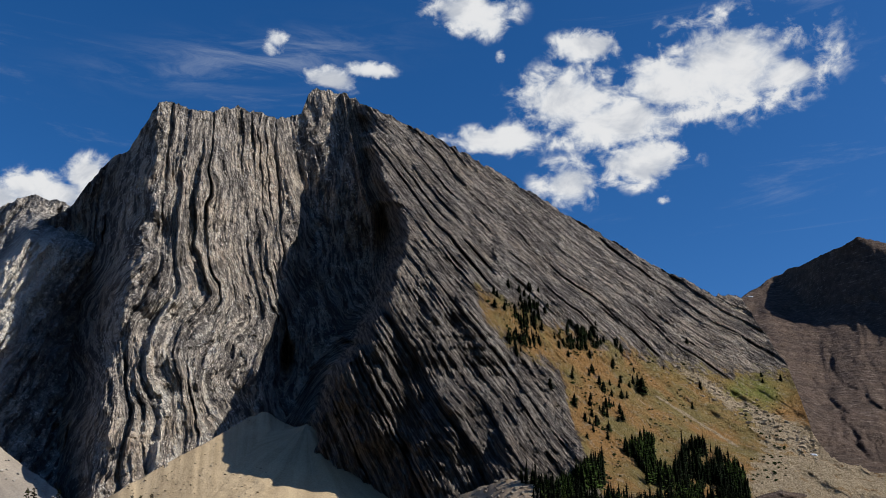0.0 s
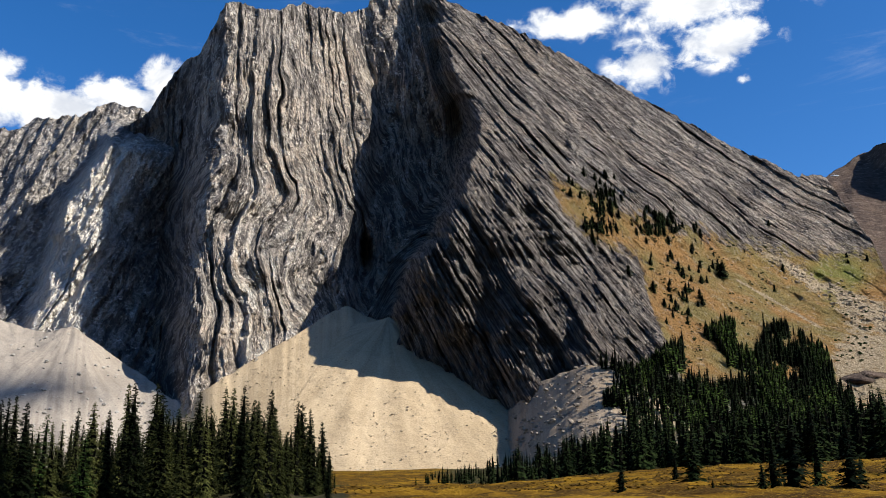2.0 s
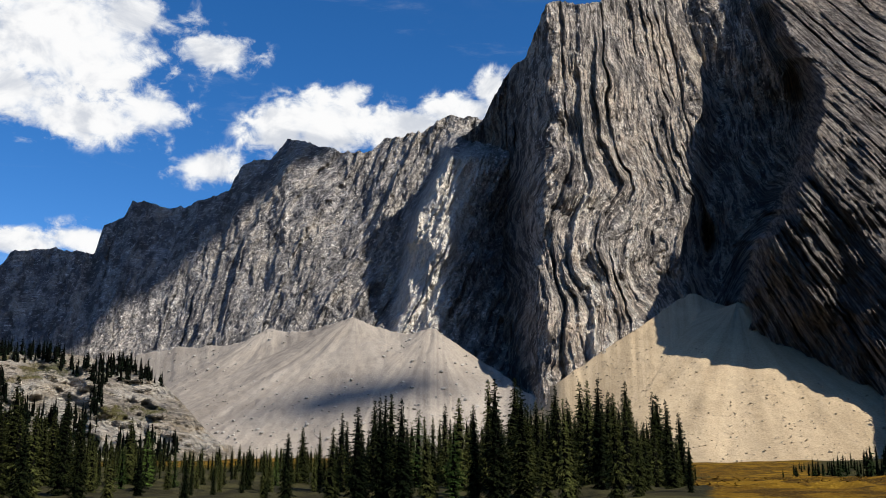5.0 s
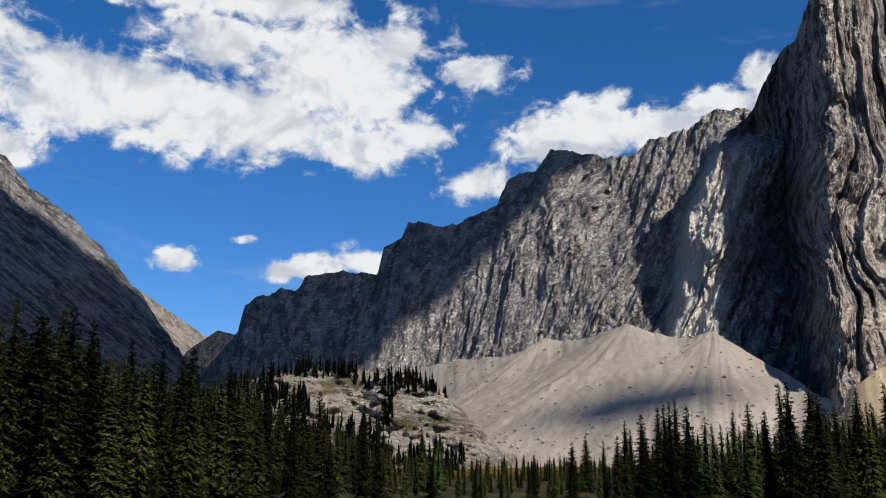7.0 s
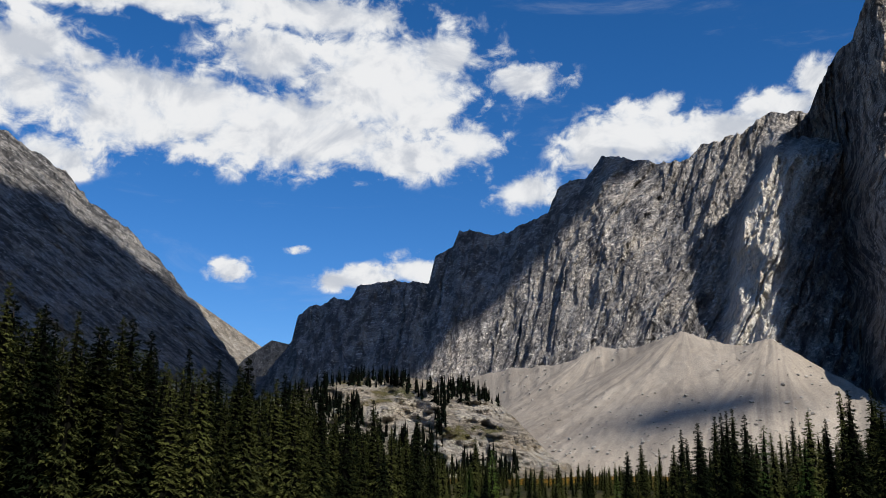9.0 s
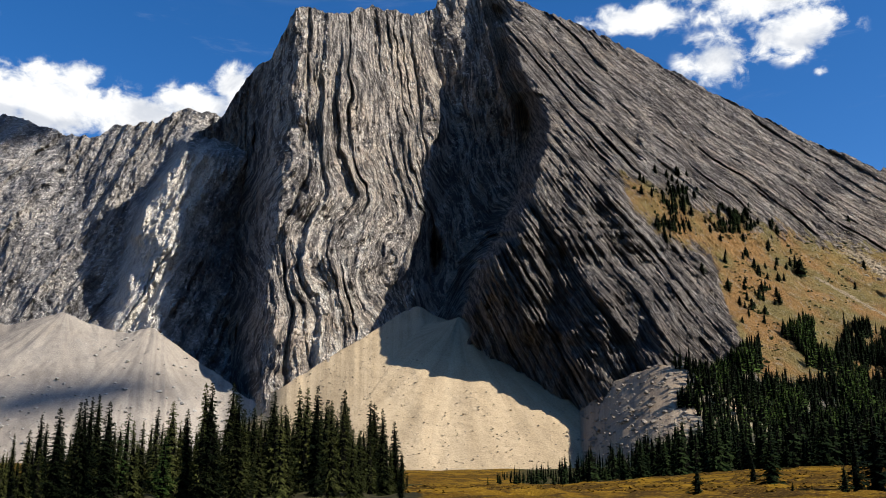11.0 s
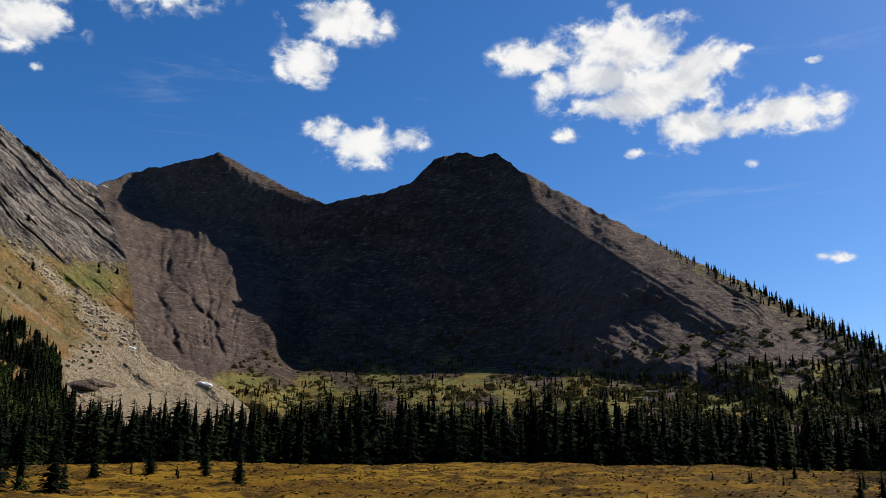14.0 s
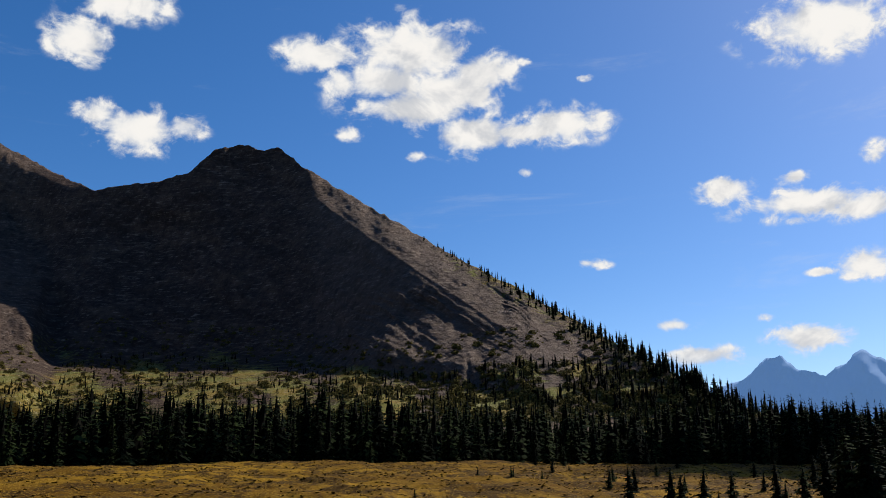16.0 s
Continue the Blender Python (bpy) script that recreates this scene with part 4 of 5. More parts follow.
scree("scree_west", (-58, -17.0), curve_of((-58, 4), (-50.9, 5.8), (-45.7, 6.4), (-42, 7.4), (-38.2, 7.8), (-35.7, 8.3), (-32.5, 8.7), (-28.5, 8.2), (-26.4, 8.3), (-25.6, 7.8), (-24.7, 6.7), (-23, 5.9), (-21.2, 4.9), (-17, 3.0), soft=0.5),
      curve_of((-58, 1000), (-45, 850), (-38, 725), (-32, 640), (-26, 580), (-22.5, 550), (-20.3, 490), (-17.0, 455), soft=1.5), 0.60, SCREE_GREY, "pale grey scree slope below the limestone ridge", 420, 150, 1.0, 131,
      ((-31.2, 9.1, 640), (-26.6, 8.0, 585), (-36.5, 7.9, 700)), 4.0, 0.0008)
scree("scree_cone", (-21.5, -0.8), curve_of((-21.5, 3.2), (-20.2, 4.2), (-17.5, 6.0), (-14.1, 8.1), (-11.6, 9.8), (-10.6, 10.2), (-9.4, 9.0), (-8.4, 8.4), (-6, 6.2), (-2.3, 3.6), (-0.8, 2.2), soft=0.6),
      curve_of((-21.5, 530), (-19, 475), (-14, 516), (-11, 566), (-8.6, 560), (-7, 540), (-5, 508), (-2, 462), (-0.8, 450), soft=0.6), 0.60, SCREE_TAN, "sunlit tan scree cone fanning out of the gully", 300, 150, 0.6, 141, ((-8.2, 9.4, 536), (-10.0, 10.4, 602)), 1.0)
scree("scree_fan", (-3.2, 12.5), curve_of((-3.2, 0.0), (-2.2, 3.0), (-0.9, 4.7), (0.4, 5.5), (3.2, 6.4), (4.6, 6.4), (6.0, 6.0), (8.0, 4.6), (10, 2.6), (12.5, -0.2), soft=0.8),
      curve_of((-3.2, 478), (-1.5, 462), (1, 431), (4, 407), (8.5, 382), (13, 370), soft=1), 0.54, SCREE_BROWN, "grey boulder scree at the foot of the slabs", 220, 110, 1.0, 151)

# ---- rocky knoll with spruces below the ridge ----
knoll_crest = curve_of((-60, 3.5), (-56, 5.0), (-53.9, 5.9), (-50.9, 6.6), (-47.2, 6.6), (-43.7, 5.8), (-42.2, 5.0), (-41, 3.8), (-39.5, 2.2), (-38, 0.8), (-36.5, -0.9), soft=0.5)


def relief_knoll(a, e, v, r):
    return 12 * fbm(a * 0.5, e * 0.7, 5, 161) - 11 * bedded(e * 1.1 + 0.3 * a + 0.3 * vnoise(a * 0.6, e, 163), 351, 0.8) - 3 * ridged(a * 1.2, e * 2.0, 3, 165)


knoll = Slope((-60, -36.5), lambda a: -1.2 + 0 * a, knoll_crest, curve_of((-60, 300), (-45, 290), (-33, 330)), curve_of((-60, 430), (-48, 430), (-40, 410), (-33, 380)), 1.0, relief_knoll)
tagged(
    knoll.build("rocky_knoll", 240, 80, ROCK_PALE, lambda a, e, v, r: {"bed": e * 2 + 0.3 * a, "turf": 0.55 * step(vnoise(a * 0.35, e * 0.9, 171), -0.1, 0.6) * (1 - step(a, -43, -39)), "cream": 0.6 * step(vnoise(a * 0.5, e * 1.1, 173), 0.0, 0.4), "rubble": 0.4 * step(a, -44, -41)}, 120, 8),
    "pale limestone knoll with grass and small spruces", "hill", kind="structure",
)

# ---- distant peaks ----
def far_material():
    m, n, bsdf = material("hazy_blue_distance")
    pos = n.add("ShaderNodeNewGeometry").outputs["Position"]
    # aerial haze is put into the blue base colour and a faint glow
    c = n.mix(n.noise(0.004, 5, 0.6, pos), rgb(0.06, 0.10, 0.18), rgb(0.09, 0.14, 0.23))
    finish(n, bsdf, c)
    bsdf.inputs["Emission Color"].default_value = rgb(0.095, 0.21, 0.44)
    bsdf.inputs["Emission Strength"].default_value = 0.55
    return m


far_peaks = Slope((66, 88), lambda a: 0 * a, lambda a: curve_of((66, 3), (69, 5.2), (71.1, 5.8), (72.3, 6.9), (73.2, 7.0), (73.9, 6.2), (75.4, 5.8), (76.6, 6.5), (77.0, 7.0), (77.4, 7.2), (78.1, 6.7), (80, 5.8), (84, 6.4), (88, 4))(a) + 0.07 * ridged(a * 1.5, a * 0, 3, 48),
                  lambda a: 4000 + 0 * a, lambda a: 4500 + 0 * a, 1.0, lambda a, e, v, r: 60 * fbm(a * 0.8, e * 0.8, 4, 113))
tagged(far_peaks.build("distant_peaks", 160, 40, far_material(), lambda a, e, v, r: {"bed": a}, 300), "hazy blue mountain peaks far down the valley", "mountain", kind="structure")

# ---- trees ----
def spruce_meshes(seed, height, width, whorls, per, sprigs, mat, ragged=0.25, droop=0.30, core=0.4, stout=0.22, rings=(7, 9), plain=False, full=0.65, fine=0.2):
    """Trunk and crown of a spruce: tiers of drooping boughs, each a blade set with small sprigs."""
    rng = np.random.default_rng(seed)
    co, fa = [], []

    def blade(p, d, up, length, wide, flat=False):
        side = np.cross(d, up)
        side /= np.linalg.norm(side) + 1e-9
        b = len(co)
        m = p + d * length * 0.5
        if flat:
            co.extend([p, m + side * wide - up * wide * 0.7, p + d * length - up * length * 0.15, m - side * wide + up * wide * 0.1])
            fa.extend([(b, b + 1, b + 2), (b, b + 2, b + 3)])
            return
        co.extend([p, m + side * wide - up * wide * 0.5, m + up * wide * 0.25, m - side * wide - up * wide * 0.5, p + d * length - up * length * 0.10])
        fa.extend([(b, b + 1, b + 2), (b, b + 2, b + 3), (b + 1, b + 4, b + 2), (b + 2, b + 4, b + 3)])

    for k in range(whorls):
        f = 1 - (1 - min(max((k + rng.uniform(-0.4, 0.4)) / whorls, 0.0), 0.99)) ** 1.15
        z = height * (0.03 + 0.95 * f)
        tier = rng.uniform(0.8, 1.12)
        reach = width * tier * ((1 - f) ** full * 0.95 + 0.05) * (1 if f > 0.1 else 0.8)
        n = max(4, int(per * (1 - 0.35 * f)))
        turn = rng.uniform(0, 6.28)
        for j in range(n):
            if rng.random() < 0.06:
                continue
            t = turn + 6.283 * (j + rng.uniform(-0.35, 0.35)) / n
            L = reach * rng.uniform(1 - ragged * 1.4, 1 + ragged * 0.8)
            dip = -droop * (1 - f) - 0.08 + (0.5 if f > 0.93 else 0.0) + rng.uniform(-0.14, 0.14)
            d = np.array([math.cos(t), math.sin(t), dip])
            d /= np.linalg.norm(d)
            up = np.array([0, 0, 1.0])
            p = np.array([0, 0, z + rng.uniform(-0.015, 0.015) * height])
            blade(p, d, up, L, L * stout + 0.03, plain)
            for s in range(sprigs):
                q = p + d * L * rng.uniform(0.35, 1.0) + np.array([-d[1], d[0], -0.4]) * rng.uniform(-0.22, 0.22) * L
                tt = t + rng.uniform(-1.3, 1.3)
                ln = fine * L * rng.uniform(0.5, 1.3) + 0.09
                dd = np.array([math.cos(tt), math.sin(tt), rng.uniform(-0.9, 0.25)]) * ln
                wd = np.array([-math.sin(tt), math.cos(tt), rng.uniform(-0.6, 0.6)]) * ln * 0.32
                b = len(co)
                co.extend([q - wd, q + wd, q + dd])
                fa.append((b, b + 1, b + 2))
    blade(np.array([0, 0, height * 0.93]), np.array([0.02, 0, 1.0]), np.array([1.0, 0, 0]), height * 0.07, width * 0.02)
    # dense core round the trunk, coloured near black for the crown's inner shade
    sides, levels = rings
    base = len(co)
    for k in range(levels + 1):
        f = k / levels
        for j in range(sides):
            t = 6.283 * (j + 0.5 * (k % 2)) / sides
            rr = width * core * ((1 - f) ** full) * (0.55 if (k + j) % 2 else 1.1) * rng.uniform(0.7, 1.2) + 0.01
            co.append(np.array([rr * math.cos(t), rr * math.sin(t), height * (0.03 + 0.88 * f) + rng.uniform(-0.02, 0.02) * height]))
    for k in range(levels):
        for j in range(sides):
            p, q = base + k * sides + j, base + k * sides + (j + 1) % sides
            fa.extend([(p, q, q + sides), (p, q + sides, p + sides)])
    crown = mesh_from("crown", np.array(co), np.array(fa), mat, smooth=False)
    crown.materials.append(CROWN_SHADE)
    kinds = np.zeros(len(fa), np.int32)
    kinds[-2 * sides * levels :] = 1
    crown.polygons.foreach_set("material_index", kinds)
    sides, tc, tf = 6, [], []
    for z, r in ((-0.6, 0.017), (0.0, 0.014), (0.5, 0.009), (0.97, 0.0015)):
        for s in range(sides):
            tc.append((r * height * math.cos(6.283 * s / sides), r * height * math.sin(6.283 * s / sides), z * height if z > 0 else z))
    for k in range(3):
        for s in range(sides):
            tf.append((k * sides + s, k * sides + (s + 1) % sides, (k + 1) * sides + (s + 1) % sides, (k + 1) * sides + s))
    trunk = mesh_from("trunk", np.array(tc), np.array(tf), BARK)
    return trunk, crown


def tree_thing(name, meshes, label, group):
    ob = new(name)
    for m in meshes:
        new(m.name.split(".")[0], m).parent = ob
    return tagged(ob, label, "tree", group)


rng = np.random.default_rng(12)
NEAR = [spruce_meshes(100 + k, 16.0, 1.9 + 0.3 * (k % 3), 62, 8, 20, NEEDLE_LIT, 0.28 + 0.08 * (k % 2), 0.5, 0.48, 0.06, (7, 14), True, 0.72, 0.16) for k in range(6)]
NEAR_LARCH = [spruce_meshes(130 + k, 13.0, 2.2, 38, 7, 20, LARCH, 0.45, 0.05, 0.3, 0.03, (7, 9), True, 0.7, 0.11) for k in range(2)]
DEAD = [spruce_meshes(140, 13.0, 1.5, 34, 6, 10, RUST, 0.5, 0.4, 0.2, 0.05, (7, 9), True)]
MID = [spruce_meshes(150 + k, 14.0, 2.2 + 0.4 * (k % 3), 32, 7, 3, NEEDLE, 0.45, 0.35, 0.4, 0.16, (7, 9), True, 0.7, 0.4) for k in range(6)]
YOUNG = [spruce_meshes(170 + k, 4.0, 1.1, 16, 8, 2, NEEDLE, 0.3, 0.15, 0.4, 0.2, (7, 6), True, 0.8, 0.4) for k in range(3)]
MEDIUM = [spruce_meshes(190 + k, 14.0, 2.0 + 0.35 * (k % 3), 34, 7, 6, NEEDLE_LIT, 0.4, 0.45, 0.42, 0.05, (6, 8), True, 0.6, 0.24)[1] for k in range(4)]
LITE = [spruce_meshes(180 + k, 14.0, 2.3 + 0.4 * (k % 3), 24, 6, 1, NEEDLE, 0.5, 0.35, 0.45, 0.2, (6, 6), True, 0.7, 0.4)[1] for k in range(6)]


def ground_at(az, r):
    return Vector((r * math.sin(radians(az)), r * math.cos(radians(az)), float(ground_z(np.array([az]), np.array([r]))[0])))


made = {}


def plant(kind, meshes, at, height, base, label, group, name="spruce_tree", wide=1.0):
    k = int(rng.integers(len(meshes)))
    key = (kind, k, label)
    s = height / base
    m = Matrix.LocRotScale(at, Euler((rng.normal(0, 0.02), rng.normal(0, 0.02), rng.uniform(0, 6.28))), (wide * s * rng.uniform(0.85, 1.2), wide * s * rng.uniform(0.85, 1.2), s))
    if key not in made:
        made[key] = tree_thing(name, meshes[k], label, group)
        made[key].matrix_basis = m
        return made[key]
    ob = copy_thing(made[key], Matrix())
    ob.matrix_basis = m
    return ob


# the wood beside the meadow to the west: tops follow the wood's edge
wood_top = curve_of((-90, 11.6), (-76, 11.4), (-71.5, 11.0), (-68.2, 9.5), (-62.2, 9.1), (-59.5, 7.8), (-55.6, 6.6), (-51.5, 5.2), (-48.2, 4.5), (-45.4, 3.0), (-43.1, 2.5), (-41.9, 1.3), (-40.7, 0.5), (-38.7, 0.6), (-35.5, 1.7), (-32, 3.0), (-28.4, 4.5), (-25.5, 4.2), (-24, 5.1), (-21, 5.1), (-18, 5.4), (-16, 5.8), (-14, 5.0), (-12.2, 4.1), (-11.5, 2.4), (-11, 1.0), (-10.7, -0.3))
wood_near = curve_of((-90, 44), (-60, 46), (-50, 48), (-42, 50), (-20, 50), (-12, 56), (-10, 62))
for k in range(170):
    az = -84 + 73.6 * (k * 0.61803 % 1.0)
    r = float(wood_near(az)) * (1 + 0.8 * (k * 0.7548 % 1.0) ** 1.2)
    at = ground_at(az, r)
    top = EYE + r * math.tan(radians(float(wood_top(az)) + rng.choice((0.5, -0.1, -1.0, -2.2), p=(0.2, 0.35, 0.25, 0.2))))
    h = top - at.z
    if h < 1.5:
        continue
    roll = rng.random()
    if roll < 0.16 and -45 < az < -22:
        plant("larch", NEAR_LARCH, at, h * 0.9, 13.0, "yellow-green larch among dark spruces", "western wood", "larch_tree")
    elif roll < 0.07 and az < -55:
        plant("dead", DEAD, at, h * 0.8, 13.0, "dead rust-brown spruce in the wood", "western wood", "dead_spruce_tree")
    else:
        plant("near", NEAR, at, h, 16.0, "tall dark green spruce in the wood", "western wood")

# the depth of that wood
def wood_spots(n):
    out = []
    for k in range(n):
        az = -86 + 75 * (k * 0.61803 % 1.0)
        r = float(wood_near(az)) * rng.uniform(1.3, 2.6)
        at = ground_at(az, r)
        h = EYE + r * math.tan(radians(float(wood_top(az)) - 0.9 - abs(rng.normal(0.2, 0.8)))) - at.z
        if h > 1.5:
            out.append((at, h))
    for k in range(230):
        az, r = rng.uniform(-52, -27), rng.uniform(75, 230)
        out.append((ground_at(az, r), rng.uniform(2.0, 3.2) + (r - 75) / 155 * rng.uniform(0.5, 4.0) * (1 if az > -45 else 1.5)))
    return out


# the forest beyond the meadow: front rows tree by tree
edge = curve_of((-8, 240), (0, 235), (6, 215), (14, 200), (30, 190), (78, 175), (84, 160))
front_top = curve_of((-8, -0.2), (-5.3, 0.7), (-2, 1.3), (1.8, 2.3), (5, 3.2), (12, 3.6), (20, 4.4), (26, 4.6), (30, 4.8), (32.5, 5.4), (37, 5.5), (40, 4.9), (44, 5.3), (47, 5.5), (50.5, 4.8), (57, 4.6), (63, 4.3), (84, 4.4))
for k in range(110):
    az = -6.5 + 88 * (k + rng.uniform(-1.5, 1.5)) / 110
    r = float(edge(az)) * (1 + rng.uniform(-0.04, 0.05))
    at = ground_at(az, r)
    h = max(2.5, (EYE + r * math.tan(radians(float(front_top(az)))) - at.z) * rng.choice((0.35, 0.6, 0.9, 1.12), p=(0.2, 0.3, 0.35, 0.15)) * rng.uniform(0.9, 1.1))
    plant("mid", MID, at, h, 14.0, "dark green spruce at the meadow's far edge", "forest edge")


# all the rest of the forest as one mass of trees each
def joined_forest(name, spots, meshes, base, mat, label):
    parts = []
    for me in meshes:
        co = np.empty(len(me.vertices) * 3, np.float32)
        me.vertices.foreach_get("co", co)
        fa = np.empty(len(me.loops), np.int32)
        me.loops.foreach_get("vertex_index", fa)
        kinds = np.zeros(len(me.polygons), np.int32)
        me.polygons.foreach_get("material_index", kinds)
        parts.append((co.reshape(-1, 3), fa.reshape(-1, 3), kinds))
    cs, fs, ks, off = [], [], [], 0
    for at, h in spots:
        co, fa, kinds = parts[int(rng.integers(len(parts)))]
        t, s = rng.uniform(0, 6.28), h / base
        c, sn = math.cos(t), math.sin(t)
        q = co * s * np.array([rng.uniform(0.85, 1.25)] * 2 + [1.0])
        q = np.stack([q[:, 0] * c - q[:, 1] * sn, q[:, 0] * sn + q[:, 1] * c, q[:, 2]], -1) + np.array(at) - np.array([0, 0, 0.03 * h])
        cs.append(q)
        fs.append(fa + off)
        ks.append(kinds)
        off += len(co)
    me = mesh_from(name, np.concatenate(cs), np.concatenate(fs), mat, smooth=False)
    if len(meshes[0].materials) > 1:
        me.materials.append(CROWN_SHADE)
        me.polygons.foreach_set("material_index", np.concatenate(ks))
    ob = new(name, me)
    return tagged(ob, label, "trees", kind="stuff")


FAR = [spruce_meshes(200 + k, 12.0, 2.0 + 0.35 * k, 14, 5, 0, NEEDLE, 0.5, 0.3, 0.45, 0.26, (5, 4), True, 0.75)[1] for k in range(5)]
STOUT = [spruce_meshes(230 + k, 12.0, 3.8 + 0.5 * k, 16, 7, 1, NEEDLE, 0.5, 0.25, 0.5, 0.22, (6, 5), True, 0.7, 0.3)[1] for k in range(3)]
SLOPE_LARCH = [spruce_meshes(210 + k, 12.0, 3.0, 14, 7, 0, LARCH, 0.5, 0.0, 0.5, 0.2, (6, 4), True)[1] for k in range(2)]
joined_forest("western_wood", wood_spots(340), MEDIUM, 14.0, NEEDLE_LIT, "dense dark spruce wood beside the meadow")
spots = []
for k in range(620):
    az = -6 + 90 * (k + rng.uniform(0, 1)) / 620
    r = float(edge(az)) * rng.uniform(1.02, 1.25)
    at = ground_at(az, r)
    h = max(2.0, (EYE + r * math.tan(radians(float(front_top(az)))) - at.z) * rng.uniform(0.6, 1.22))
    spots.append((at, min(h, 21)))
joined_forest("forest_behind_meadow", spots, LITE, 14.0, NEEDLE, "dense dark spruce forest across the meadow")
spots = []
for k in range(550):
    az = rng.uniform(3, 84)
    r = float(edge(az)) * rng.uniform(1.25, 1.8)
    at = ground_at(az, r)
    h = max(3.0, (EYE + r * math.tan(radians(float(front_top(az)) + 0.1)) - at.z) * rng.uniform(0.6, 1.05))
    spots.append((at, min(h, 19)))
joined_forest("forest_depth", spots, FAR, 12.0, NEEDLE, "dark spruce forest reaching back to the slopes")

def surface_height(ob):
    """A look-up of the height of one of the rubble sheets."""
    me = ob.data
    co = np.empty(len(me.vertices) * 3, np.float32)
    me.vertices.foreach_get("co", co)
    return co.reshape(-1, 3)


# forest climbing the slope under the slabs, and scattered trees on the grass above
spots, green = [], []
hill_top = curve_of((3.5, 2.4), (5.5, 4.9), (7.9, 6.5), (10.4, 7.9), (12.5, 8.6), (14.5, 8.3), (16.2, 7.8), (17.4, 6.4), (17.8, 4.4), (19, 3.6))
while len(spots) < 1500:
    az = rng.uniform(4.6, 18.5)
    top = float(hill_top(az))
    el = 1.6 + (top - 1.6) * rng.uniform(0, 1) ** 0.8
    if vnoise(np.array([az * 0.9]), np.array([el * 1.1]), 7)[0] < -0.25 and el > 3.4:
        continue
    if vnoise(np.array([az * 0.7]), np.array([el * 0.8]), 8)[0] > 0.08:
        green.append((az, max(el, 1.2), 6 + 5 * rng.uniform(0, 1)))
        continue
    spots.append((az, max(el, 1.2), 4 + 9 * rng.uniform(0, 1) ** 1.4))
spots, green = main_mountain.resting(spots), main_mountain.resting(green)
fan_spots = surface_height(bpy.data.objects["scree_fan"])
fan_az = np.degrees(np.arctan2(fan_spots[:, 0], fan_spots[:, 1])) + 1.2 * fbm(fan_spots[:, 0] * 0.04, fan_spots[:, 1] * 0.04, 3, 9)
fan_el = np.degrees(np.arctan2(fan_spots[:, 2] - EYE, np.hypot(fan_spots[:, 0], fan_spots[:, 1])))
fan_spots = fan_spots[(fan_spots[:, 2] > 1.0) & ((fan_az > 5.0) | (fan_az > 0.5) & (fan_el < 0.42 * fan_az))]
for p in fan_spots[rng.integers(len(fan_spots), size=420)]:
    (green if rng.random() < 0.2 else spots).append((Vector(p), rng.uniform(4, 11)))
joined_forest("forest_on_slope", spots, FAR, 12.0, NEEDLE, "dark spruces climbing the slope below the slabs")
joined_forest("larches_on_slope", green, SLOPE_LARCH, 12.0, LARCH, "bright green larches among the spruces on the slope")
spots = []
for ca, ce, wa, we, n in ((5.4, 16.2, 0.8, 1.3, 70), (5.0, 14.6, 0.9, 0.5, 34), (8.6, 14.7, 1.1, 0.6, 72), (10.2, 12.4, 2.4, 1.6, 26), (9.6, 10.2, 1.5, 1.2, 26), (12.2, 11.4, 0.1, 0.1, 3), (4.0, 17.5, 1.2, 1.4, 8), (16, 11, 3, 2, 8)):
    for k in range(n):
        az, el = rng.normal(ca, wa * 0.6), rng.normal(ce, we * 0.6)
        spots.append((az, el, rng.uniform(3, 8) if n > 3 else 12.0))
joined_forest("scattered_slope_trees", main_mountain.resting(spots), STOUT, 12.0, NEEDLE, "small dark spruces scattered on the grassy slope")

# low trees and bushes at the foot of the eastern mountain, and trees on its eastern crest
def shrub(seed):
    """A low uneven bush: leafy sprays set on a few rounded clumps."""
    srng = np.random.default_rng(seed)
    co = []
    for k in range(4):
        mid = np.array([srng.uniform(-3.5, 3.5), srng.uniform(-3.5, 3.5), 0.5])
        size = srng.uniform(2.5, 4.5)
        for leaf in range(24):
            out = srng.normal(0, 1, 3)
            out /= np.linalg.norm(out)
            out[2] = abs(out[2])
            p = mid + out * size * srng.uniform(0.75, 1.1) * (1, 1, 1.25)
            side = np.cross(out, srng.normal(0, 1, 3))
            side *= size * 0.34 / (np.linalg.norm(side) + 1e-6)
            rise = np.cross(side, out) * srng.uniform(0.7, 1.2)
            co.extend([p - side, p + side, p + rise + out * 0.2 * size])
        ring = [mid + np.array([math.cos(t), math.sin(t), 0]) * size * 0.8 for t in np.arange(5) * 1.2566]
        for q in range(5):
            co.extend([ring[q], ring[(q + 1) % 5], mid + np.array([0, 0, size])])
    return mesh_from("shrub", np.array(co), np.arange(len(co)).reshape(-1, 3), None, smooth=False)


BUSH = [shrub(220 + k) for k in range(5)]
spots, conifers = [], []
lim = curve_of((24, 4.0), (28, 5.5), (34, 7.6), (40, 7.4), (47, 6.8), (52, 6.4), (58, 7.2), (64, 6.5), (84, 2.5))
for k in range(6300):
    az = rng.uniform(27, 76)
    el = 3.2 + (float(lim(az)) + 2.0 * (k % 3 == 1) - 3.2) * rng.uniform(0, 1)
    if el > float(east_skyline(az)) - 0.4 or vnoise(np.array([az * 0.6]), np.array([el * 1.3]), 27)[0] < -0.45:
        continue
    (spots if k % 3 else conifers).append((az, el, (1.4 + 3.4 * rng.uniform(0, 1) ** 2) * (1 + 0.5 * (k % 3 == 0) + 0.6 * min(1, max(0, (az - 54) / 8)) * (k % 3 == 0))))
joined_forest("bushes_on_east_slope", east_mountain.resting(conifers), FAR, 12.0, NEEDLE, "low dark conifers below the dark mountain")
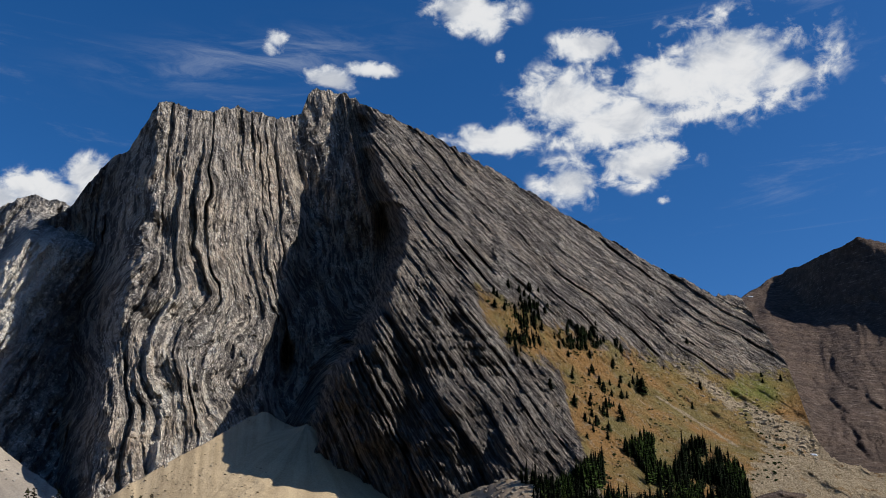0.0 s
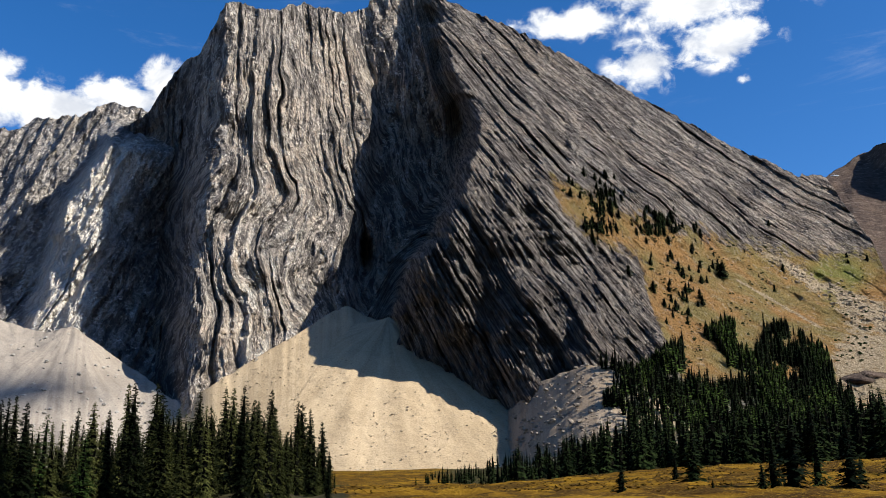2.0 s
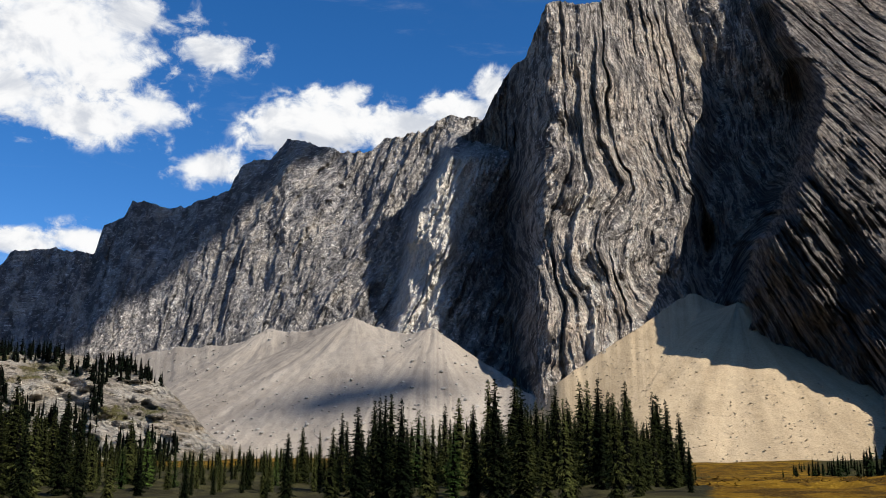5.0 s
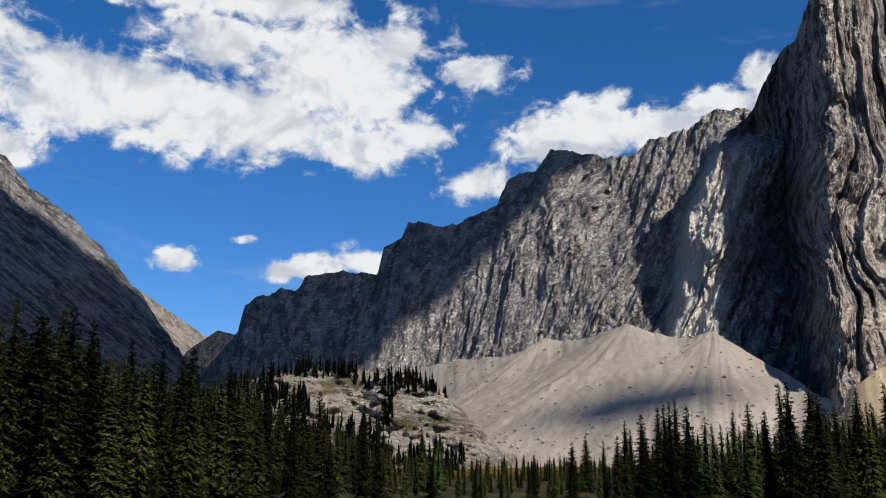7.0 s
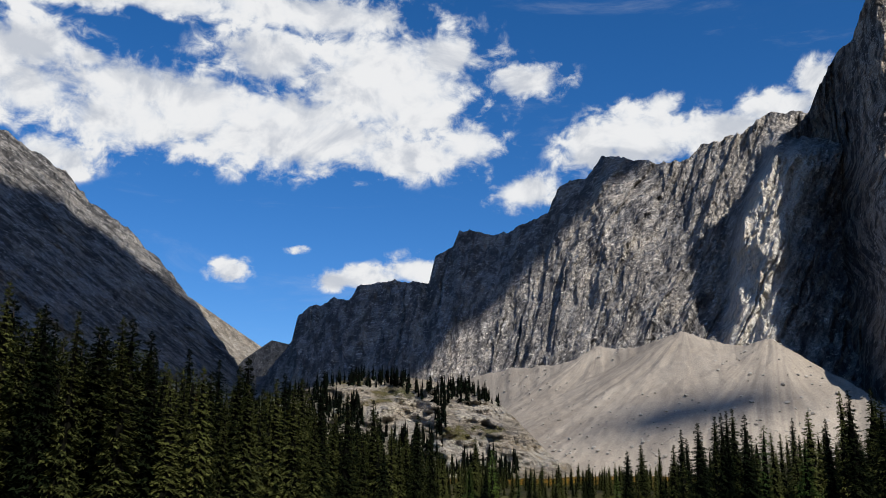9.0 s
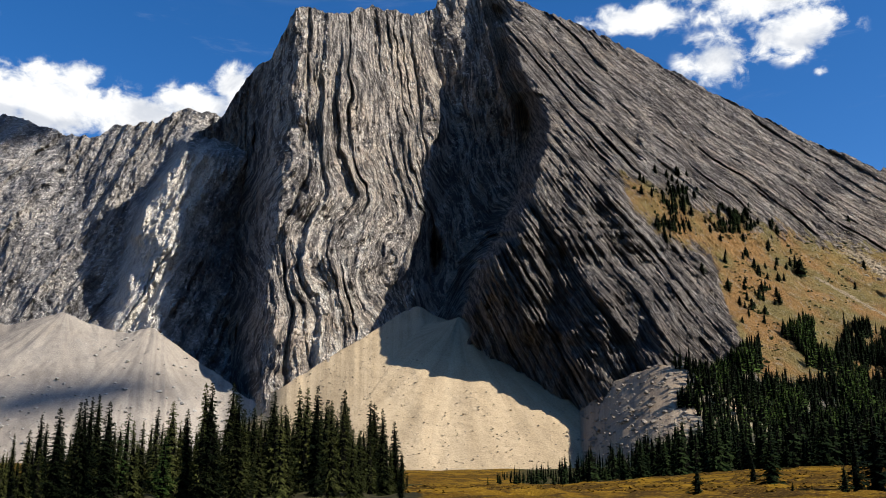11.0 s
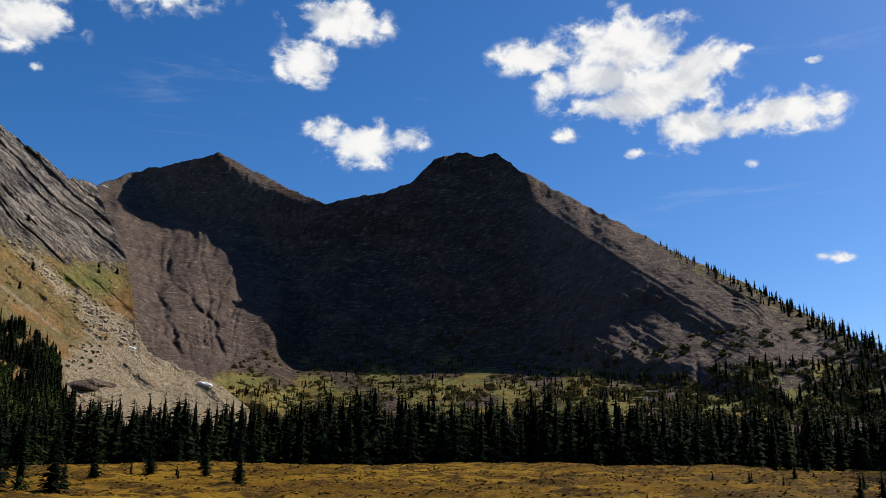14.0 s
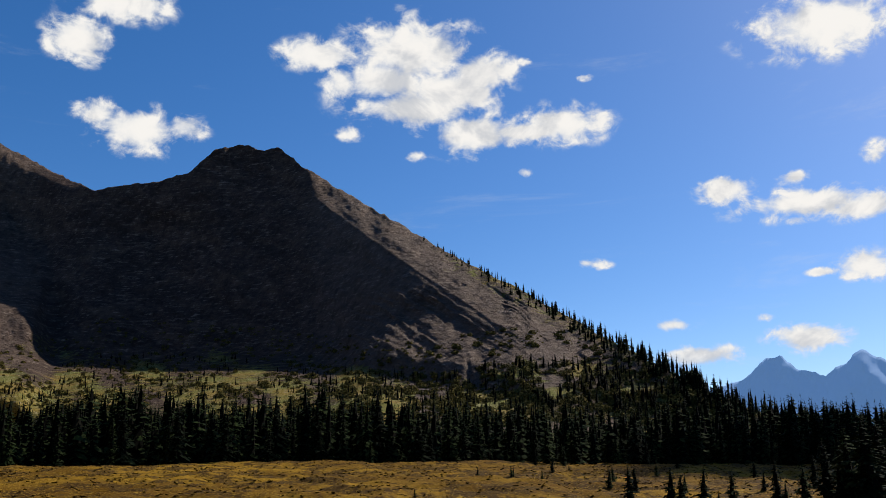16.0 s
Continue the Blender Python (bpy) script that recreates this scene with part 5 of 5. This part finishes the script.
joined_forest("shrubs_on_east_slope", east_mountain.resting(spots), BUSH, 9.0, SHRUBS, "golden and olive shrubs below the dark mountain")
spots = []
for k in range(560):
    az = 52 + 32 * rng.uniform(0, 1) ** 0.75
    top = float(east_skyline(az))
    el = top - rng.uniform(0, 1) ** 2 * min(2.2, 0.15 + (az - 52) * 0.08)
    h = rng.uniform(4, 10.5) * (0.6 + 0.5 * min(1, max(0, (az - 52) / 10)))
    spots.append((az, el, h))
joined_forest("trees_on_east_crest", east_mountain.resting(spots), FAR, 12.0, NEEDLE, "spruces lining the mountain's descending crest")

# spruces standing out in the meadow: heading, height angles of foot and tip
MEADOW_NORTH = [(5.6, -0.3, 0.6), (9.6, -0.5, 2.4), (13.3, -0.7, 0.9), (17.9, -0.6, 2.2), (20.0, 0.1, 1.7), (21.9, 0.3, 1.0), (24.5, 0.2, 0.7), (26.0, 0.4, 1.7), (27.9, -0.1, 2.1), (22.9, 0.5, 2.2), (10.4, -0.3, 0.1), (14.9, -0.7, 3.2), (16.2, -0.7, 2.5), (13.9, -0.7, 2.2), (18.4, -0.4, 1.2), (5.5, -0.9, 1.0), (8.6, -0.1, 1.2), (10.6, -0.7, -0.1), (11.6, -0.8, -0.3)]
MEADOW_EAST = [(19.9, 0.2, 1.6), (21.9, 0.5, 1.2), (24.4, 0.4, 1.0), (27.9, 0.0, 1.9), (25.9, 0.6, 2.5), (59.7, 0.6, 1.5), (60.7, 0.7, 1.1), (63.2, -0.0, 1.1), (64.4, -0.5, 1.1), (65.7, 0.4, 1.1), (55.3, 0.4, 1.0), (57.4, 0.4, 1.0), (53.2, 0.3, 0.7), (59.1, 0.2, 0.8), (66.9, 0.8, 1.5), (67.2, -0.6, 0.5), (63.0, -0.3, 1.0), (64.1, -0.9, 1.1), (67.0, -1.2, 0.5), (68.2, -1.4, 0.9), (69.0, -1.4, -0.5), (71.1, 0.2, 1.2), (72.6, -1.3, 0.1), (75.5, -1.4, 1.0), (57.3, 0.4, 1.1), (51.6, -0.8, -0.4), (71.5, -0.5, 0.7), (72.2, -1.4, 1.4), (73.6, -1.5, 1.0), (74.8, -1.4, 2.0), (76.0, -1.5, 2.6), (77.0, -1.6, 3.2), (78.0, -1.6, 3.4), (79.0, -1.6, 3.4), (66.4, -1.1, 0.9), (69.8, -1.4, 0.7), (76.6, -0.9, 2.4), (75.6, -0.5, 2.2), (74.2, -0.3, 1.5), (77.6, -0.6, 3.0)]
TREES_R = np.linspace(70, 200, 261)
for az, foot_el, tip_el in MEADOW_NORTH + MEADOW_EAST:
    els = np.degrees(np.arctan((ground_z(np.full(261, az), TREES_R) - EYE) / TREES_R))
    r = float(TREES_R[np.argmin(np.abs(els - foot_el))])
    at = ground_at(az, r)
    h = EYE + r * math.tan(radians(tip_el)) - at.z
    if h > 3.5:
        plant("mid", MID, at, h, 14.0 / 1.1, "dark green spruce standing alone in the meadow", "meadow spruces", wide=1.3)
    else:
        plant("young", YOUNG, at, max(h, 0.8), 4.0, "small young spruce standing in the meadow", "meadow spruces", "young_spruce")

# low junipers on the grassy slope
spots = []
while len(spots) < 520:
    az, el = rng.uniform(2, 20), rng.uniform(6, 18)
    if turf_main(np.array([az]), np.array([el]))[0] < 0.6 or vnoise(np.array([az * 0.7]), np.array([el * 0.7]), 37)[0] < 0.0:
        continue
    spots.append((az, el, 0.7 + 2.0 * rng.uniform(0, 1) ** 2))
joined_forest("junipers_on_slope", main_mountain.resting(spots), BUSH, 12.0, NEEDLE, "low dark junipers on the rusty grass slope")

# spruces on the knoll
spots = []
while len(spots) < 950:
    az = rng.uniform(-57, -41.3)
    top = float(knoll_crest(az))
    el = top - rng.uniform(0, 1) ** 1.3 * 6.0
    # bare rock steps stay open
    if -50.5 < az < -46.3 and 3.2 < el < 5.3 or az > -45.6 and 1.8 < el < 5.0 or vnoise(np.array([az * 0.45]), np.array([el * 0.9]), 181)[0] < -0.3:
        continue
    spots.append((az, el, rng.uniform(4, 8.5)))
joined_forest("trees_on_knoll", knoll.resting(spots), FAR, 12.0, NEEDLE, "dark spruces on the pale rocky knoll")


# ---- loose rocks and tufts ----
def pebbles(seed, n):
    prng = np.random.default_rng(seed)
    out = []
    for k in range(n):
        bm = bmesh.new()
        bmesh.ops.create_icosphere(bm, subdivisions=1, radius=1.0)
        for v in bm.verts:
            v.co *= prng.uniform(0.65, 1.2)
            v.co.z *= 0.7
        me = bpy.data.meshes.new("boulder")
        bm.to_mesh(me)
        bm.free()
        out.append(me)
    return out


def boulder_material(name, lo, hi):
    m, n, bsdf = material(name)
    isle = n.add("ShaderNodeNewGeometry").outputs["Random Per Island"]
    pos = n.add("ShaderNodeNewGeometry").outputs["Position"]
    g = n.noise(0.8, 5, 0.6, pos)
    finish(n, bsdf, n.mix(n.math("MULTIPLY_ADD", g, 0.5, n.math("MULTIPLY", isle, 0.5)), lo, hi), g, 0.6, 0.3)
    return m


def strew(name, sheet, n, lo, hi, mat, label, power=4.0):
    co = surface_height(bpy.data.objects[sheet])
    co = co[co[:, 2] > 1.0]
    pick = co[rng.integers(len(co), size=n * 3)]
    dense = fbm(pick[:, 0] * 0.012, pick[:, 1] * 0.012, 3, 191) > -0.1
    pick = pick[dense][:n]
    spots = [(p + rng.uniform(-1, 1, 3) * (1.5, 1.5, 0), (lo + (hi - lo) * rng.uniform(0, 1) ** power)) for p in pick]
    return joined_forest(name, spots, PEBBLES, 1.0, mat, label)


PEBBLES = pebbles(5, 6)
PALE_ROCK = boulder_material("pale_boulders", rgb(0.16, 0.145, 0.125), rgb(0.42, 0.39, 0.34))
FAN_ROCK = boulder_material("brown_grey_boulders", rgb(0.11, 0.09, 0.07), rgb(0.33, 0.28, 0.22))
TAN_ROCK = boulder_material("tan_boulders", rgb(0.16, 0.13, 0.10), rgb(0.42, 0.34, 0.23))
def rocks_on_grass(n):
    spots = []
    for k in range(n):
        az = rng.uniform(14, 21.5)
        el = 12.5 - 0.72 * (az - 14.8) + rng.normal(0, 0.45)
        spots.append((az, el, 0.4 + 1.9 * rng.uniform(0, 1) ** 3))
    return joined_forest("rocks_on_grass", main_mountain.resting(spots), PEBBLES, 1.0, TAN_ROCK, "pale limestone blocks strewn on the grassy slope")


for ob in (
    rocks_on_grass(420),
    strew("boulders_west", "scree_west", 3400, 0.2, 1.5, PALE_ROCK, "pale boulders scattered over the grey scree"),
    strew("boulders_cone", "scree_cone", 4200, 0.1, 0.6, TAN_ROCK, "small tan boulders scattered over the scree cone"),
    strew("boulders_fan", "scree_fan", 2600, 0.25, 1.3, FAN_ROCK, "grey boulders piled at the foot of the slabs"),
):
    ob["category"] = "boulders"


def grass_tufts(n):
    """Tussocks of grass and dwarf willow over the part of the meadow that lies in sight."""
    az = rng.uniform(-12, 80, n)
    r = np.sqrt(rng.uniform(70**2, 192**2, n))
    a = np.radians(az)
    z = ground_z(az, r)
    base = np.stack([r * np.sin(a), r * np.cos(a), z], -1)
    keep = fbm(base[:, 0] * 0.06, base[:, 1] * 0.06, 3, 201) > -1.0
    base = base[keep]
    n = len(base)
    cs, fs = [], []
    for b in range(5):
        t = rng.uniform(0, 6.28, n)
        h = rng.uniform(0.04, 0.11, n) * (1 + 1.5 * (rng.random(n) < 0.02))
        lean = rng.uniform(0.1, 0.4, n)
        wd = rng.uniform(0.10, 0.22, n)
        dx, dy = np.cos(t), np.sin(t)
        p0 = base + np.stack([-dy * wd, dx * wd, 0 * t - 0.05], -1)
        p1 = base + np.stack([dy * wd, -dx * wd, 0 * t - 0.05], -1)
        p2 = base + np.stack([dx * lean + dy * wd * 0.4, dy * lean - dx * wd * 0.4, h], -1)
        k = sum(len(c) for c in cs)
        cs.append(np.stack([p0, p1, p2], 1).reshape(-1, 3))
        fs.append(np.arange(3 * n).reshape(-1, 3) + k)
    ob = new("grass_tufts", mesh_from("grass_tufts", np.concatenate(cs), np.concatenate(fs), TUFT, smooth=False))
    return tagged(ob, "golden brown grass tussocks and dwarf willow", "grass", kind="stuff")


def tuft_material():
    m, n, bsdf = material("dry_grass_tufts")
    isle = n.add("ShaderNodeNewGeometry").outputs["Random Per Island"]
    pos = n.add("ShaderNodeNewGeometry").outputs["Position"]
    patch = n.noise(0.05, 4, 0.6, pos)
    c = n.mix(n.ramp(n.math("MULTIPLY_ADD", isle, 0.3, n.math("MULTIPLY_ADD", patch, 0.5, n.math("MULTIPLY", n.noise(0.22, 7, 0.68, pos), -0.6))), 0.06, 0.28), rgb(0.03, 0.016, 0.003), rgb(0.27, 0.16, 0.019))
    finish(n, bsdf, c)
    return m


TUFT = tuft_material()
grass_tufts(14000)


# ---- snow left in the stream bed and on the pass ----
def snow_material():
    m, n, bsdf = material("old_snow", 0.6)
    pos = n.add("ShaderNodeNewGeometry").outputs["Position"]
    g = n.noise(0.4, 5, 0.6, pos)
    finish(n, bsdf, n.mix(g, rgb(0.62, 0.63, 0.65), rgb(0.85, 0.86, 0.88)), g, 0.4, 0.3)
    return m


SNOW = snow_material()
for slope, az, el, long, wide in ((main_mountain, 25.6, 5.6, 5.0, 1.2), (main_mountain, 21.3, 7.5, 2.6, 0.8), (east_mountain, 18.9, 16.6, 7.0, 1.6)):
    bm = bmesh.new()
    bmesh.ops.create_icosphere(bm, subdivisions=3, radius=1.0)
    for v in bm.verts:
        v.co *= 1 + 0.3 * noise.noise(v.co * 1.7)
    me = bpy.data.meshes.new("snow_patch")
    bm.to_mesh(me)
    bm.free()
    me.materials.append(SNOW)
    ob = new("snow_patch", me)
    ob.matrix_basis = Matrix.LocRotScale(slope.at(az, el), Euler((0, radians(12), -radians(az))), (long, wide * 1.6, wide))
    tagged(ob, "leftover patch of old white snow", "snow patch", "snow patches")
